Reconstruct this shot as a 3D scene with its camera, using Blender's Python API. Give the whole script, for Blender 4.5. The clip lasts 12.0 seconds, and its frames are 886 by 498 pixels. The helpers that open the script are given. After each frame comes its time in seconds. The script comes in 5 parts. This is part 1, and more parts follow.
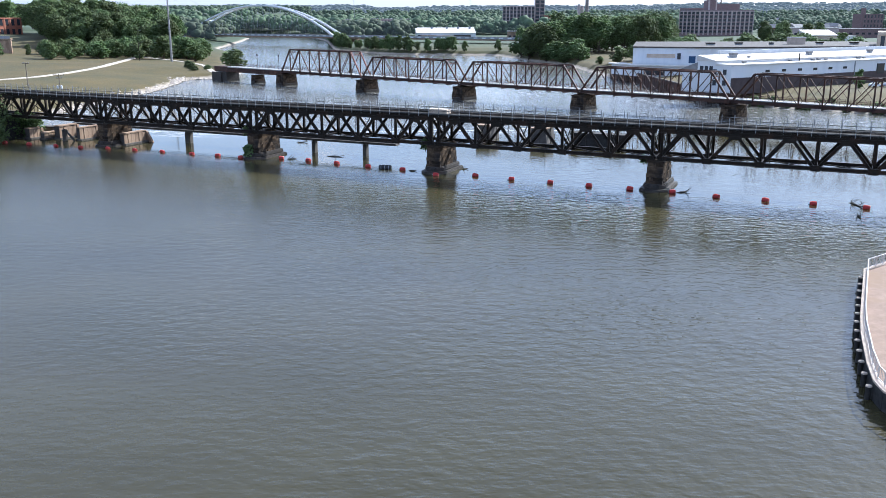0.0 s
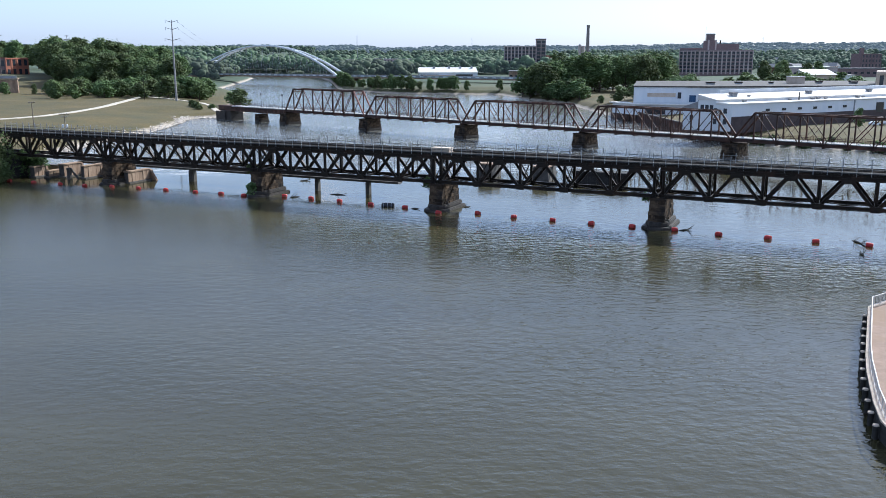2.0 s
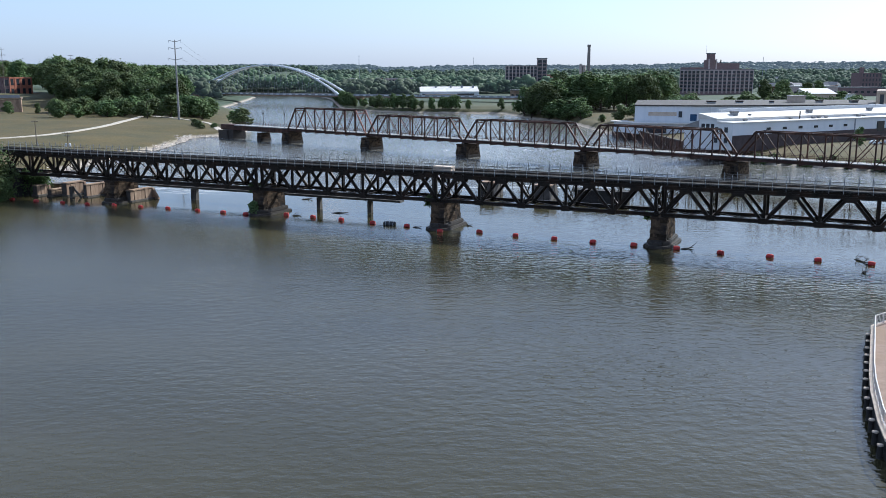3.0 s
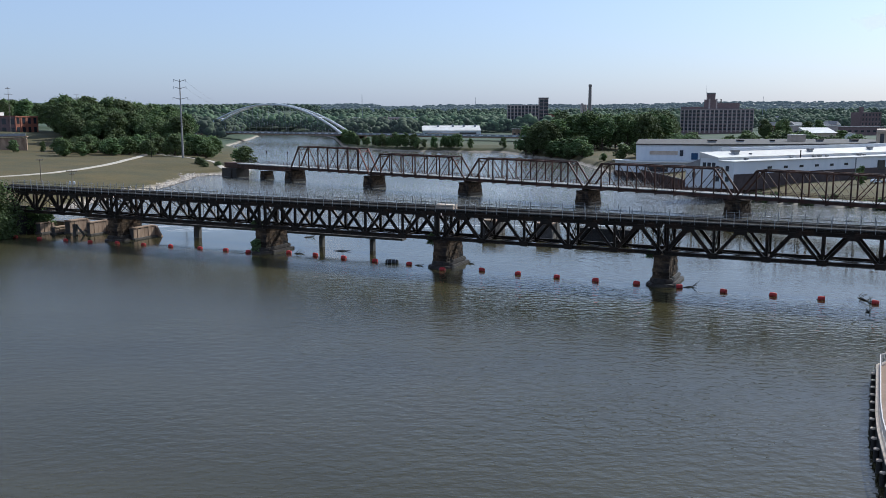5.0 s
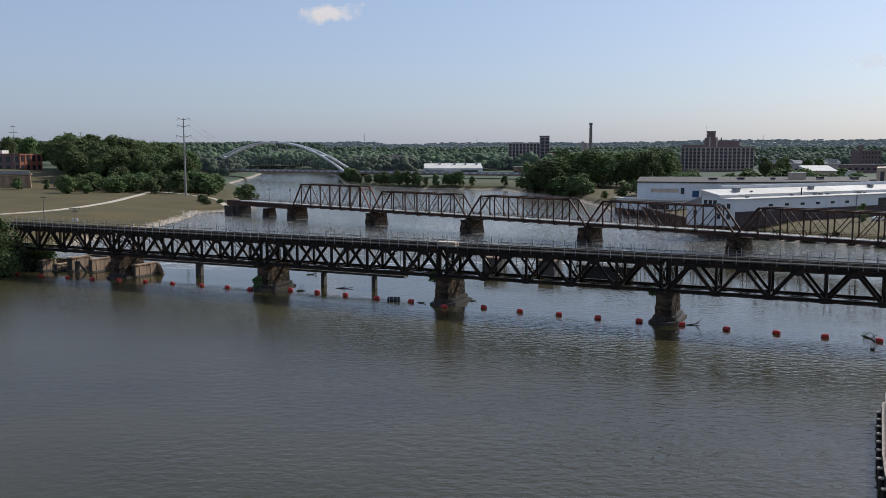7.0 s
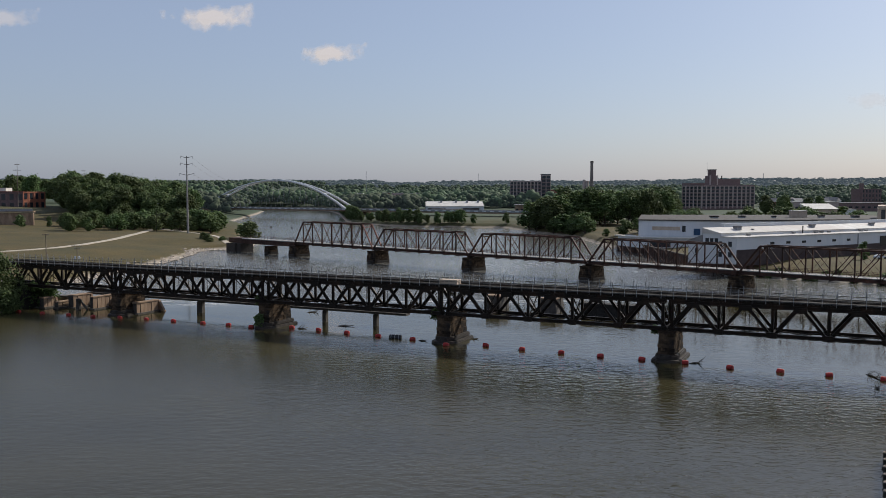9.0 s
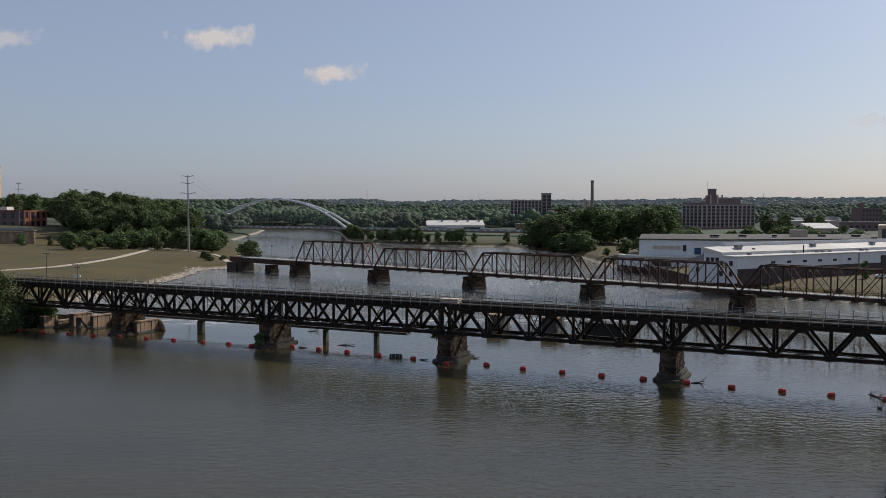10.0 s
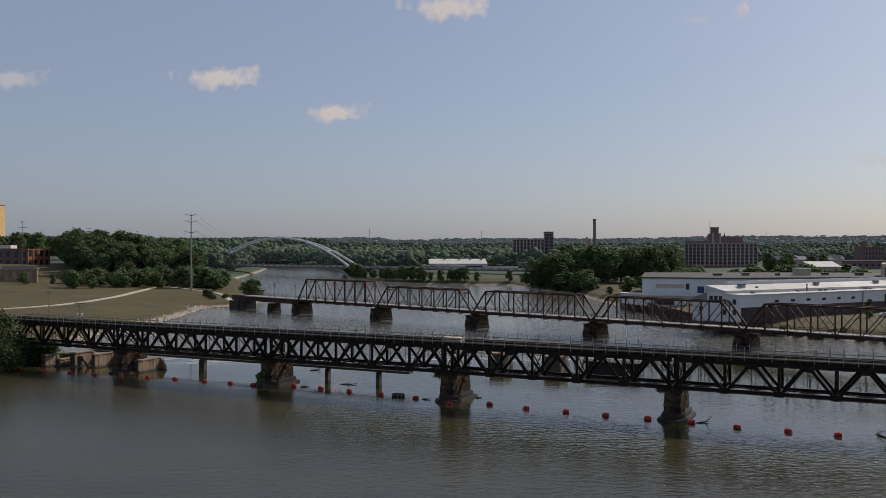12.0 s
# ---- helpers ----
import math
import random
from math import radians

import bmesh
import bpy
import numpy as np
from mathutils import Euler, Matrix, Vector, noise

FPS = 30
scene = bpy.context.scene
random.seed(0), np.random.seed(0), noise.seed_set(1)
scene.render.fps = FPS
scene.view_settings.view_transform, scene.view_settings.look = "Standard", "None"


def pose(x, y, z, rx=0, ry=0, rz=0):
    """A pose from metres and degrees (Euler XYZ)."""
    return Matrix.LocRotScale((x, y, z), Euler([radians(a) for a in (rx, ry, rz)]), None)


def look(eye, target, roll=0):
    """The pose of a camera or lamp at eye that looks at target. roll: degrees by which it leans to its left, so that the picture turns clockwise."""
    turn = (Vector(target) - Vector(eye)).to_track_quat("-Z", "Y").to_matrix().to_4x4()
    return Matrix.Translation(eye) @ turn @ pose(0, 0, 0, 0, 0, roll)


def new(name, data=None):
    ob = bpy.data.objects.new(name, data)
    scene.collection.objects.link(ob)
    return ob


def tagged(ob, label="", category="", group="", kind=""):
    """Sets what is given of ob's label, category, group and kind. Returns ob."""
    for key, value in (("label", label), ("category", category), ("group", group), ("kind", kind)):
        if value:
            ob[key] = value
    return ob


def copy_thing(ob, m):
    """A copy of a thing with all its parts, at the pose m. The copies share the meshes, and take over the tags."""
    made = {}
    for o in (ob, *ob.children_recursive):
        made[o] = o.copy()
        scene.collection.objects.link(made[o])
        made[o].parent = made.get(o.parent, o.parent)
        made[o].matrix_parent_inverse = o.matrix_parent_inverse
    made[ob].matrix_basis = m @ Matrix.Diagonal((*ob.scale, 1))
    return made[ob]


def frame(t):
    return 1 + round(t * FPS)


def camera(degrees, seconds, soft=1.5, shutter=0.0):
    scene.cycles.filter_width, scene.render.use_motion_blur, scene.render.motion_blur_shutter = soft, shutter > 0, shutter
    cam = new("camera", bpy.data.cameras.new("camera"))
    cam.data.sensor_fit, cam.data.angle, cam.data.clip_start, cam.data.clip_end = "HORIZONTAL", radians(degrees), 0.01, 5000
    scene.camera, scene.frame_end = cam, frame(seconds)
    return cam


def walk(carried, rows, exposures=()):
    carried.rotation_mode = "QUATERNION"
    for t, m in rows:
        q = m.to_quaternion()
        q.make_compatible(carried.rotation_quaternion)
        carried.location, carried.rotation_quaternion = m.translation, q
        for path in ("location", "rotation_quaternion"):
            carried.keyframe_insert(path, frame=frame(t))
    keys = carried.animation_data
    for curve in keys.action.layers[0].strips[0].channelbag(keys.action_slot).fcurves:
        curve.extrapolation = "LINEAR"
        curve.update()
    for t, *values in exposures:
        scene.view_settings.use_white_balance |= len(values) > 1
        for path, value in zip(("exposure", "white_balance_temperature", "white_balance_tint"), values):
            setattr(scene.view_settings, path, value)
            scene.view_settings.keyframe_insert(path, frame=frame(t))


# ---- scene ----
# the drone's camera: it hovers and tilts up
cam = camera(53.65, 12.0, soft=0.72)
ROWS = [
    (0, -0.000, 0.000, 28.500, -0.405, -14.984, 0.019),
    (0.5, -0.014, 0.013, 28.499, -0.367, -14.365, 0.018),
    (1, -0.028, 0.025, 28.498, -0.329, -13.740, 0.028),
    (1.5, -0.042, 0.038, 28.497, -0.299, -13.137, 0.021),
    (2, -0.057, 0.051, 28.496, -0.268, -12.515, 0.056),
    (2.5, -0.071, 0.063, 28.496, -0.221, -11.920, 0.053),
    (3, -0.085, 0.076, 28.495, -0.169, -11.305, 0.074),
    (5, -0.141, 0.127, 28.491, -0.024, -8.820, 0.031),
    (5.5, -0.155, 0.139, 28.490, 0.009, -8.241, 0.026),
    (6, -0.170, 0.152, 28.489, 0.037, -7.622, 0.018),
    (6.5, -0.184, 0.165, 28.489, 0.051, -7.002, 0.004),
    (7, -0.198, 0.177, 28.488, 0.084, -6.380, 0.021),
    (9, -0.254, 0.228, 28.484, 0.184, -3.915, -0.022),
    (9.5, -0.269, 0.241, 28.483, 0.211, -3.285, -0.045),
    (10, -0.283, 0.254, 28.482, 0.226, -2.667, -0.058),
    (10.5, -0.297, 0.266, 28.482, 0.262, -2.032, -0.039),
    (11, -0.311, 0.279, 28.481, 0.290, -1.395, -0.079),
    (11.5, -0.325, 0.292, 28.480, 0.339, -0.772, -0.070),
    (12, -0.339, 0.304, 28.479, 0.387, -0.155, -0.056),
]
EXPOSURES = [(0.0, 1.37, 5450, 8), (2.5, 0.9, 5500, 6), (5.0, 0.4, 5550, 6), (6.5, 0.18, 5900, 8), (9.0, -0.02, 6350, 9), (12.0, -0.28, 6520, 10)]
walk(cam, [(t, pose(x, y, z, 90 + pitch, roll, yaw)) for t, x, y, z, yaw, pitch, roll in ROWS], EXPOSURES)

# ---------------------------------------------------------------- light
SUN_AZ, SUN_EL = 50.0, 37.0
world = bpy.data.worlds.new("sky")
scene.world = world
world.use_nodes = True
wn, wl = world.node_tree.nodes, world.node_tree.links
sky = wn.new("ShaderNodeTexSky")
sky.sky_type = "NISHITA"
sky.sun_disc = False
sky.sun_elevation, sky.sun_rotation = radians(SUN_EL), radians(SUN_AZ)
sky.air_density, sky.dust_density, sky.ozone_density, sky.altitude = 1.0, 1.9, 4.2, 200
# thin summer haze over the whole sky
haze = wn.new("ShaderNodeMix")
haze.data_type = "RGBA"
haze.inputs[0].default_value = 0.42
haze.inputs[7].default_value = (5.4, 5.8, 7.35, 1)
wl.new(sky.outputs["Color"], haze.inputs[6])
wl.new(haze.outputs[2], wn["Background"].inputs["Color"])
wn["Background"].inputs["Strength"].default_value = 0.092
sun = new("sun", bpy.data.lights.new("sun", "SUN"))
sun.data.energy, sun.data.angle, sun.data.color = 4.2, radians(0.6), (1.0, 0.94, 0.85)
sx, sy, sz = math.sin(radians(SUN_AZ)) * math.cos(radians(SUN_EL)), math.cos(radians(SUN_AZ)) * math.cos(radians(SUN_EL)), math.sin(radians(SUN_EL))
sun.matrix_world = look((300 * sx, 300 * sy, 300 * sz), (0, 0, 0))


# ---------------------------------------------------------------- materials
def shader(name):
    m = bpy.data.materials.new(name)
    m.use_nodes = True
    return m, m.node_tree.nodes, m.node_tree.links, m.node_tree.nodes["Principled BSDF"]


def noise_node(n, l, scale, detail=4.0, rough=0.6, stretch=None, coords="Object"):
    tc = n.new("ShaderNodeTexCoord")
    tex = n.new("ShaderNodeTexNoise")
    tex.inputs["Scale"].default_value, tex.inputs["Detail"].default_value, tex.inputs["Roughness"].default_value = scale, detail, rough
    if stretch:
        mp = n.new("ShaderNodeMapping")
        mp.inputs["Scale"].default_value = stretch
        l.new(tc.outputs[coords], mp.inputs["Vector"])
        l.new(mp.outputs["Vector"], tex.inputs["Vector"])
    else:
        l.new(tc.outputs[coords], tex.inputs["Vector"])
    return tex.outputs["Fac"]


def ramp(n, l, fac, stops):
    r = n.new("ShaderNodeValToRGB")
    e = r.color_ramp.elements
    while len(e) < len(stops):
        e.new(0.5)
    for k, (at, c) in zip(e, stops):
        k.position, k.color = at, (*c, 1) if len(c) == 3 else c
    l.new(fac, r.inputs["Fac"])
    return r.outputs["Color"]


def mix(n, l, fac, a, b, kind="MIX"):
    m = n.new("ShaderNodeMix")
    m.data_type, m.blend_type = "RGBA", kind
    for socket, v in ((m.inputs[0], fac), (m.inputs[6], a), (m.inputs[7], b)):
        if isinstance(v, (int, float)):
            socket.default_value = v
        elif isinstance(v, tuple):
            socket.default_value = (*v, 1) if len(v) == 3 else v
        else:
            l.new(v, socket)
    return m.outputs[2]


def calc(n, l, op, a, b=0.0, c=0.0, clamp=False):
    m = n.new("ShaderNodeMath")
    m.operation, m.use_clamp = op, clamp
    for k, v in enumerate((a, b, c)):
        if isinstance(v, (int, float)):
            m.inputs[k].default_value = v
        else:
            l.new(v, m.inputs[k])
    return m.outputs[0]


def bump(n, l, p, height, strength, distance):
    b = n.new("ShaderNodeBump")
    b.inputs["Strength"].default_value, b.inputs["Distance"].default_value = strength, distance
    l.new(height, b.inputs["Height"])
    l.new(b.outputs["Normal"], p.inputs["Normal"])


def surface(name, dark, light, scale=1.0, rough=0.8, metal=0.0, relief=0.4, depth=0.03, stain=None, stain_scale=0.15, stretch=None, vary=0.0, island=False, gloss=0.25):
    """A weathered surface: grain between two colours, larger stains, relief."""
    m, n, l, p = shader(name)
    grain = noise_node(n, l, scale, 6.0, 0.65, stretch)
    col = ramp(n, l, grain, [(0.3, dark), (0.7, light)])
    if stain:
        big = noise_node(n, l, stain_scale, 5.0, 0.6, stretch)
        col = mix(n, l, ramp(n, l, big, [(0.48, (0, 0, 0)), (0.68, (1, 1, 1))]), col, stain)
    if vary:
        if island:
            rnd = n.new("ShaderNodeNewGeometry").outputs["Random Per Island"]
        else:
            rnd = n.new("ShaderNodeObjectInfo").outputs["Random"]
        k = calc(n, l, "MULTIPLY_ADD", rnd, 2 * vary, 1 - vary)
        col = mix(n, l, 1.0, col, k, "MULTIPLY")
    l.new(col, p.inputs["Base Color"])
    p.inputs["Roughness"].default_value, p.inputs["Metallic"].default_value = rough, metal
    p.inputs["Specular IOR Level"].default_value = gloss
    bump(n, l, p, grain, relief, depth)
    return m


STEEL = surface("black_steel", (0.009, 0.007, 0.0055), (0.026, 0.019, 0.014), 1.2, 0.55, 0.0, 0.3, 0.02, (0.045, 0.026, 0.016), 0.5, gloss=0.15)
RUST = surface("rusty_steel", (0.03, 0.018, 0.014), (0.075, 0.038, 0.027), 0.9, 0.7, 0.0, 0.3, 0.02, (0.13, 0.06, 0.038), 0.25)
RUST_BARE = surface("bare_rust_red_steel", (0.12, 0.05, 0.035), (0.26, 0.13, 0.1), 0.8, 0.75, 0.0, 0.3, 0.02)
POST = surface("dull_grey_post_steel", (0.16, 0.16, 0.16), (0.3, 0.3, 0.3), 3.0, 0.6, 0.0, 0.1, 0.005)
BAND = surface("dark_umber_cladding", (0.05, 0.036, 0.035), (0.085, 0.062, 0.058), 0.5, 0.7, 0.0, 0.1, 0.01)
CHIMNEY = surface("sooty_buff_brick", (0.17, 0.145, 0.13), (0.26, 0.22, 0.2), 0.8, 0.9, 0.0, 0.3, 0.03)
GALV = surface("grey_galvanised_steel", (0.2, 0.21, 0.22), (0.34, 0.35, 0.36), 3.0, 0.5, 0.4, 0.1, 0.005)
RAIL_GREY = surface("weathered_grey_timber", (0.045, 0.042, 0.038), (0.1, 0.093, 0.085), 2.0, 0.8, 0.0, 0.3, 0.01, (0.09, 0.085, 0.08), 0.4)
DECK = surface("dark_deck_timber", (0.01, 0.0085, 0.007), (0.03, 0.025, 0.02), 1.6, 0.9, 0.0, 0.4, 0.03, (0.05, 0.045, 0.04), 0.2, gloss=0.05)
PATH_DECK = surface("pale_concrete_deck", (0.3, 0.285, 0.265), (0.46, 0.44, 0.41), 1.0, 0.85, 0.0, 0.2, 0.01)
STONE = surface("dark_limestone", (0.016, 0.012, 0.01), (0.11, 0.074, 0.045), 1.3, 0.9, 0.0, 0.8, 0.12, (0.02, 0.019, 0.018), 0.3, vary=0.55, island=True, gloss=0.1)
STONE_WET = surface("wet_dark_stone", (0.018, 0.016, 0.015), (0.06, 0.048, 0.038), 1.5, 0.6, 0.0, 0.8, 0.1, vary=0.2, island=True)
CONCRETE = surface("stained_concrete", (0.19, 0.125, 0.082), (0.4, 0.285, 0.195), 0.5, 0.9, 0.0, 0.4, 0.05, (0.17, 0.11, 0.075), 0.22, stretch=(1, 1, 0.35))
# damp concrete; also the shaded faces of the sluice walls, darkened by colour
CONC_DARK = surface("damp_and_shaded_concrete", (0.045, 0.04, 0.036), (0.12, 0.105, 0.09), 0.6, 0.85, 0.0, 0.4, 0.05)
BRICK = surface("red_brick", (0.22, 0.095, 0.07), (0.34, 0.16, 0.12), 1.0, 0.9, 0.0, 0.3, 0.03, (0.15, 0.07, 0.055), 0.06)
# brighter copy of the brick, with sunlight in its colour
BRICK_SUNLIT = surface("sunlit_orange_brick", (0.25, 0.095, 0.06), (0.36, 0.145, 0.09), 1.0, 0.9, 0.0, 0.3, 0.03)
BRICK_DARK = surface("dark_red_brick", (0.15, 0.1, 0.095), (0.24, 0.165, 0.155), 0.8, 0.9, 0.0, 0.3, 0.03)
PIER_TRIM = surface("buff_concrete_frame", (0.38, 0.3, 0.27), (0.52, 0.42, 0.39), 0.6, 0.9, 0.0, 0.2, 0.02)
WHITE = surface("white_painted_metal", (0.6, 0.62, 0.64), (0.74, 0.74, 0.74), 0.4, 0.6, 0.0, 0.1, 0.01, (0.6, 0.6, 0.58), 0.05, stretch=(1, 1, 0.2))
ROOF_WHITE = surface("white_membrane_roof", (0.48, 0.45, 0.4), (0.68, 0.65, 0.6), 0.3, 0.7, 0.0, 0.1, 0.01, (0.5, 0.45, 0.4), 0.05)
ROOF_GREY = surface("grey_gravel_roof", (0.16, 0.155, 0.15), (0.28, 0.27, 0.26), 0.5, 0.95, 0.0, 0.2, 0.02)
BEIGE = surface("beige_render", (0.42, 0.33, 0.25), (0.56, 0.46, 0.36), 0.5, 0.9, 0.0, 0.1, 0.01)
YELLOW = surface("yellow_ochre_render", (0.6, 0.4, 0.17), (0.7, 0.48, 0.22), 0.3, 0.9, 0.0, 0.1, 0.01)
ARCH_WHITE = surface("pale_grey_arch_paint", (0.5, 0.52, 0.52), (0.66, 0.67, 0.66), 0.3, 0.5, 0.0, 0.1, 0.01)
POLE = surface("weathered_pole_steel", (0.22, 0.21, 0.2), (0.34, 0.32, 0.3), 1.5, 0.6, 0.2, 0.1, 0.01)
WOOD_POLE = surface("grey_brown_pole_wood", (0.13, 0.105, 0.08), (0.24, 0.2, 0.16), 2.0, 0.9, 0.0, 0.3, 0.02, stretch=(1, 1, 0.1))
WHITE_RAIL = surface("white_painted_railing", (0.44, 0.4, 0.36), (0.6, 0.55, 0.5), 2.0, 0.5, 0.0, 0.1, 0.005)
SAND = surface("sandy_tan_paving", (0.19, 0.13, 0.095), (0.28, 0.2, 0.15), 0.7, 0.95, 0.0, 0.3, 0.02, (0.22, 0.15, 0.1), 0.3)
PILE = surface("black_tarred_timber", (0.015, 0.014, 0.013), (0.05, 0.045, 0.04), 2.0, 0.8, 0.0, 0.6, 0.05)
BLUE = surface("faded_blue_paint", (0.02, 0.05, 0.11), (0.04, 0.09, 0.17), 1.0, 0.6, 0.0, 0.1, 0.01)
RED = surface("faded_red_plastic", (0.3, 0.02, 0.02), (0.45, 0.04, 0.035), 2.0, 0.45, 0.0, 0.1, 0.01, (0.22, 0.03, 0.025), 1.5, vary=0.15)
BLACK_PLASTIC = surface("black_rubber", (0.018, 0.018, 0.02), (0.05, 0.05, 0.052), 2.0, 0.6, 0.0, 0.2, 0.01)
BARK = surface("brown_bark", (0.05, 0.038, 0.028), (0.13, 0.1, 0.075), 2.0, 0.95, 0.0, 0.8, 0.05, stretch=(1, 1, 0.2))
DRIFT = surface("dark_wet_driftwood", (0.03, 0.025, 0.02), (0.09, 0.075, 0.06), 3.0, 0.7, 0.0, 0.5, 0.03)
PATHWAY = surface("pale_concrete_path", (0.36, 0.31, 0.24), (0.5, 0.44, 0.36), 0.4, 0.9, 0.0, 0.1, 0.01)
RIPRAP = surface("pale_rubble_stone", (0.3, 0.25, 0.2), (0.55, 0.48, 0.4), 1.0, 0.95, 0.0, 0.5, 0.05, vary=0.3, island=True)
WINDOW, wn_, wl_, wp_ = shader("dark_window_glass")
wp_.inputs["Base Color"].default_value = (0.03, 0.035, 0.042, 1)
wp_.inputs["Roughness"].default_value = 0.12


def foliage(name, dark, light, haze=0.0):
    m, n, l, p = shader(name)
    col = ramp(n, l, noise_node(n, l, 0.35, 3.0), [(0.3, dark), (0.72, light)])
    isl = n.new("ShaderNodeNewGeometry").outputs["Random Per Island"]
    col = mix(n, l, 1.0, col, calc(n, l, "MULTIPLY_ADD", isl, 0.7, 0.65), "MULTIPLY")
    rnd = n.new("ShaderNodeObjectInfo").outputs["Random"]
    hsv = n.new("ShaderNodeHueSaturation")
    l.new(calc(n, l, "MULTIPLY_ADD", rnd, 0.035, 0.48), hsv.inputs["Hue"])
    l.new(calc(n, l, "MULTIPLY_ADD", rnd, 0.5, 0.72), hsv.inputs["Value"])
    l.new(col, hsv.inputs["Color"])
    l.new(hsv.outputs["Color"], p.inputs["Base Color"])
    p.inputs["Roughness"].default_value = 0.75
    bump(n, l, p, noise_node(n, l, 2.2, 3.0), 0.8, 0.3)
    # bluish emission stands in for the haze of distance
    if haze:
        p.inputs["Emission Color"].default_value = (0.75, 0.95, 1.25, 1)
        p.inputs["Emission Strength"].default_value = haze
    # light coming through the leaves
    glow = n.new("ShaderNodeBsdfTranslucent")
    l.new(hsv.outputs["Color"], glow.inputs["Color"])
    both = n.new("ShaderNodeMixShader")
    both.inputs[0].default_value = 0.5
    l.new(p.outputs[0], both.inputs[1])
    l.new(glow.outputs[0], both.inputs[2])
    l.new(both.outputs[0], n["Material Output"].inputs["Surface"])
    return m


LEAF = foliage("summer_leaves", (0.098, 0.145, 0.048), (0.19, 0.25, 0.092))
# far and hill leaves glow faintly in place of haze
LEAF_FAR = foliage("distant_leaves_haze_glow", (0.075, 0.115, 0.05), (0.145, 0.195, 0.09), haze=0.018)
LEAF_HILL = foliage("hill_leaves_haze_glow", (0.06, 0.085, 0.05), (0.1, 0.13, 0.075), haze=0.115)


def water_material():
    m, n, l, p = shader("muddy_river_water")
    tc = n.new("ShaderNodeTexCoord").outputs["Object"]
    dot = n.new("ShaderNodeVectorMath")
    dot.operation = "DOT_PRODUCT"
    l.new(tc, dot.inputs[0])
    dot.inputs[1].default_value = (0.4265, 0.9045, 0.0)
    s = calc(n, l, "SUBTRACT", dot.outputs["Value"], 148.9)
    # wobbling distance down the river from the rail bridge
    sw = calc(n, l, "MULTIPLY_ADD", noise_node(n, l, 0.03, 3.0), 24.0, s)
    # the weir runs obliquely; drop is the distance below it
    side = n.new("ShaderNodeVectorMath")
    side.operation = "DOT_PRODUCT"
    l.new(tc, side.inputs[0])
    side.inputs[1].default_value = (0.9045, -0.4265, 0.0)
    drop = calc(n, l, "SUBTRACT", calc(n, l, "MULTIPLY_ADD", calc(n, l, "ADD", side.outputs["Value"], 69.2), -0.54, s), 58.0)
    drop = calc(n, l, "MULTIPLY_ADD", calc(n, l, "SUBTRACT", noise_node(n, l, 0.09, 4.0), 0.5), 16.0, drop)
    rapid = n.new("ShaderNodeMapRange")
    rapid.inputs["From Min"].default_value, rapid.inputs["From Max"].default_value = 0.0, 26.0
    l.new(drop, rapid.inputs["Value"])
    fast = rapid.outputs["Result"]
    fade = n.new("ShaderNodeMapRange")
    fade.inputs["From Min"].default_value, fade.inputs["From Max"].default_value = 330.0, 170.0
    l.new(sw, fade.inputs["Value"])
    calm = n.new("ShaderNodeMapRange")
    calm.inputs["From Min"].default_value, calm.inputs["From Max"].default_value = 9.0, 2.0
    l.new(sw, calm.inputs["Value"])
    # the wind reaches the open side of the pool; the lee under the bank lies dull and smooth
    wind = n.new("ShaderNodeMapRange")
    wind.inputs["From Min"].default_value, wind.inputs["From Max"].default_value = -42.0, 22.0
    along_x = n.new("ShaderNodeSeparateXYZ")
    l.new(tc, along_x.inputs[0])
    l.new(calc(n, l, "MULTIPLY_ADD", noise_node(n, l, 0.02, 3.0), 40.0, calc(n, l, "SUBTRACT", along_x.outputs["X"], 20.0)), wind.inputs["Value"])
    wind = wind.outputs["Result"]
    # mud colour with drifting darker streaks
    mud = ramp(n, l, noise_node(n, l, 0.02, 4.0, 0.6, (1, 2.2, 1)), [(0.3, (0.034, 0.0295, 0.0125)), (0.7, (0.05, 0.0435, 0.02))])
    foam = calc(n, l, "MULTIPLY", ramp(n, l, noise_node(n, l, 0.5, 8.0, 0.72, (0.6, 1.1, 1)), [(0.53, (0, 0, 0)), (0.78, (1, 1, 1))]), fast)
    foam = calc(n, l, "MULTIPLY", foam, fade.outputs["Result"])
    # the tail race between the piers of the foot bridge: foam, with sun glints painted white
    tail = calc(n, l, "SUBTRACT", 1.0, calc(n, l, "DIVIDE", calc(n, l, "ABSOLUTE", calc(n, l, "SUBTRACT", drop, 140.0)), 62.0), clamp=True)
    mid = calc(n, l, "SUBTRACT", 1.0, calc(n, l, "DIVIDE", calc(n, l, "ABSOLUTE", calc(n, l, "ADD", side.outputs["Value"], 110.0)), 48.0), clamp=True)
    glint_foam = ramp(n, l, noise_node(n, l, 0.7, 7.0, 0.75, (0.6, 1.2, 1)), [(0.5, (0, 0, 0)), (0.62, (1, 1, 1))])
    glint_foam = calc(n, l, "MULTIPLY", glint_foam, calc(n, l, "MULTIPLY", calc(n, l, "POWER", tail, 0.5), calc(n, l, "POWER", mid, 0.5)))
    band = ramp(n, l, noise_node(n, l, 0.014, 2.0, 0.5), [(0.4, (0.3, 0.3, 0.3)), (0.56, (1, 1, 1))])
    foam = calc(n, l, "MULTIPLY", foam, band)
    foam = calc(n, l, "MAXIMUM", foam, calc(n, l, "MULTIPLY", glint_foam, 0.6))
    # white water where the river drops over the weir
    reach = n.new("ShaderNodeMapRange")
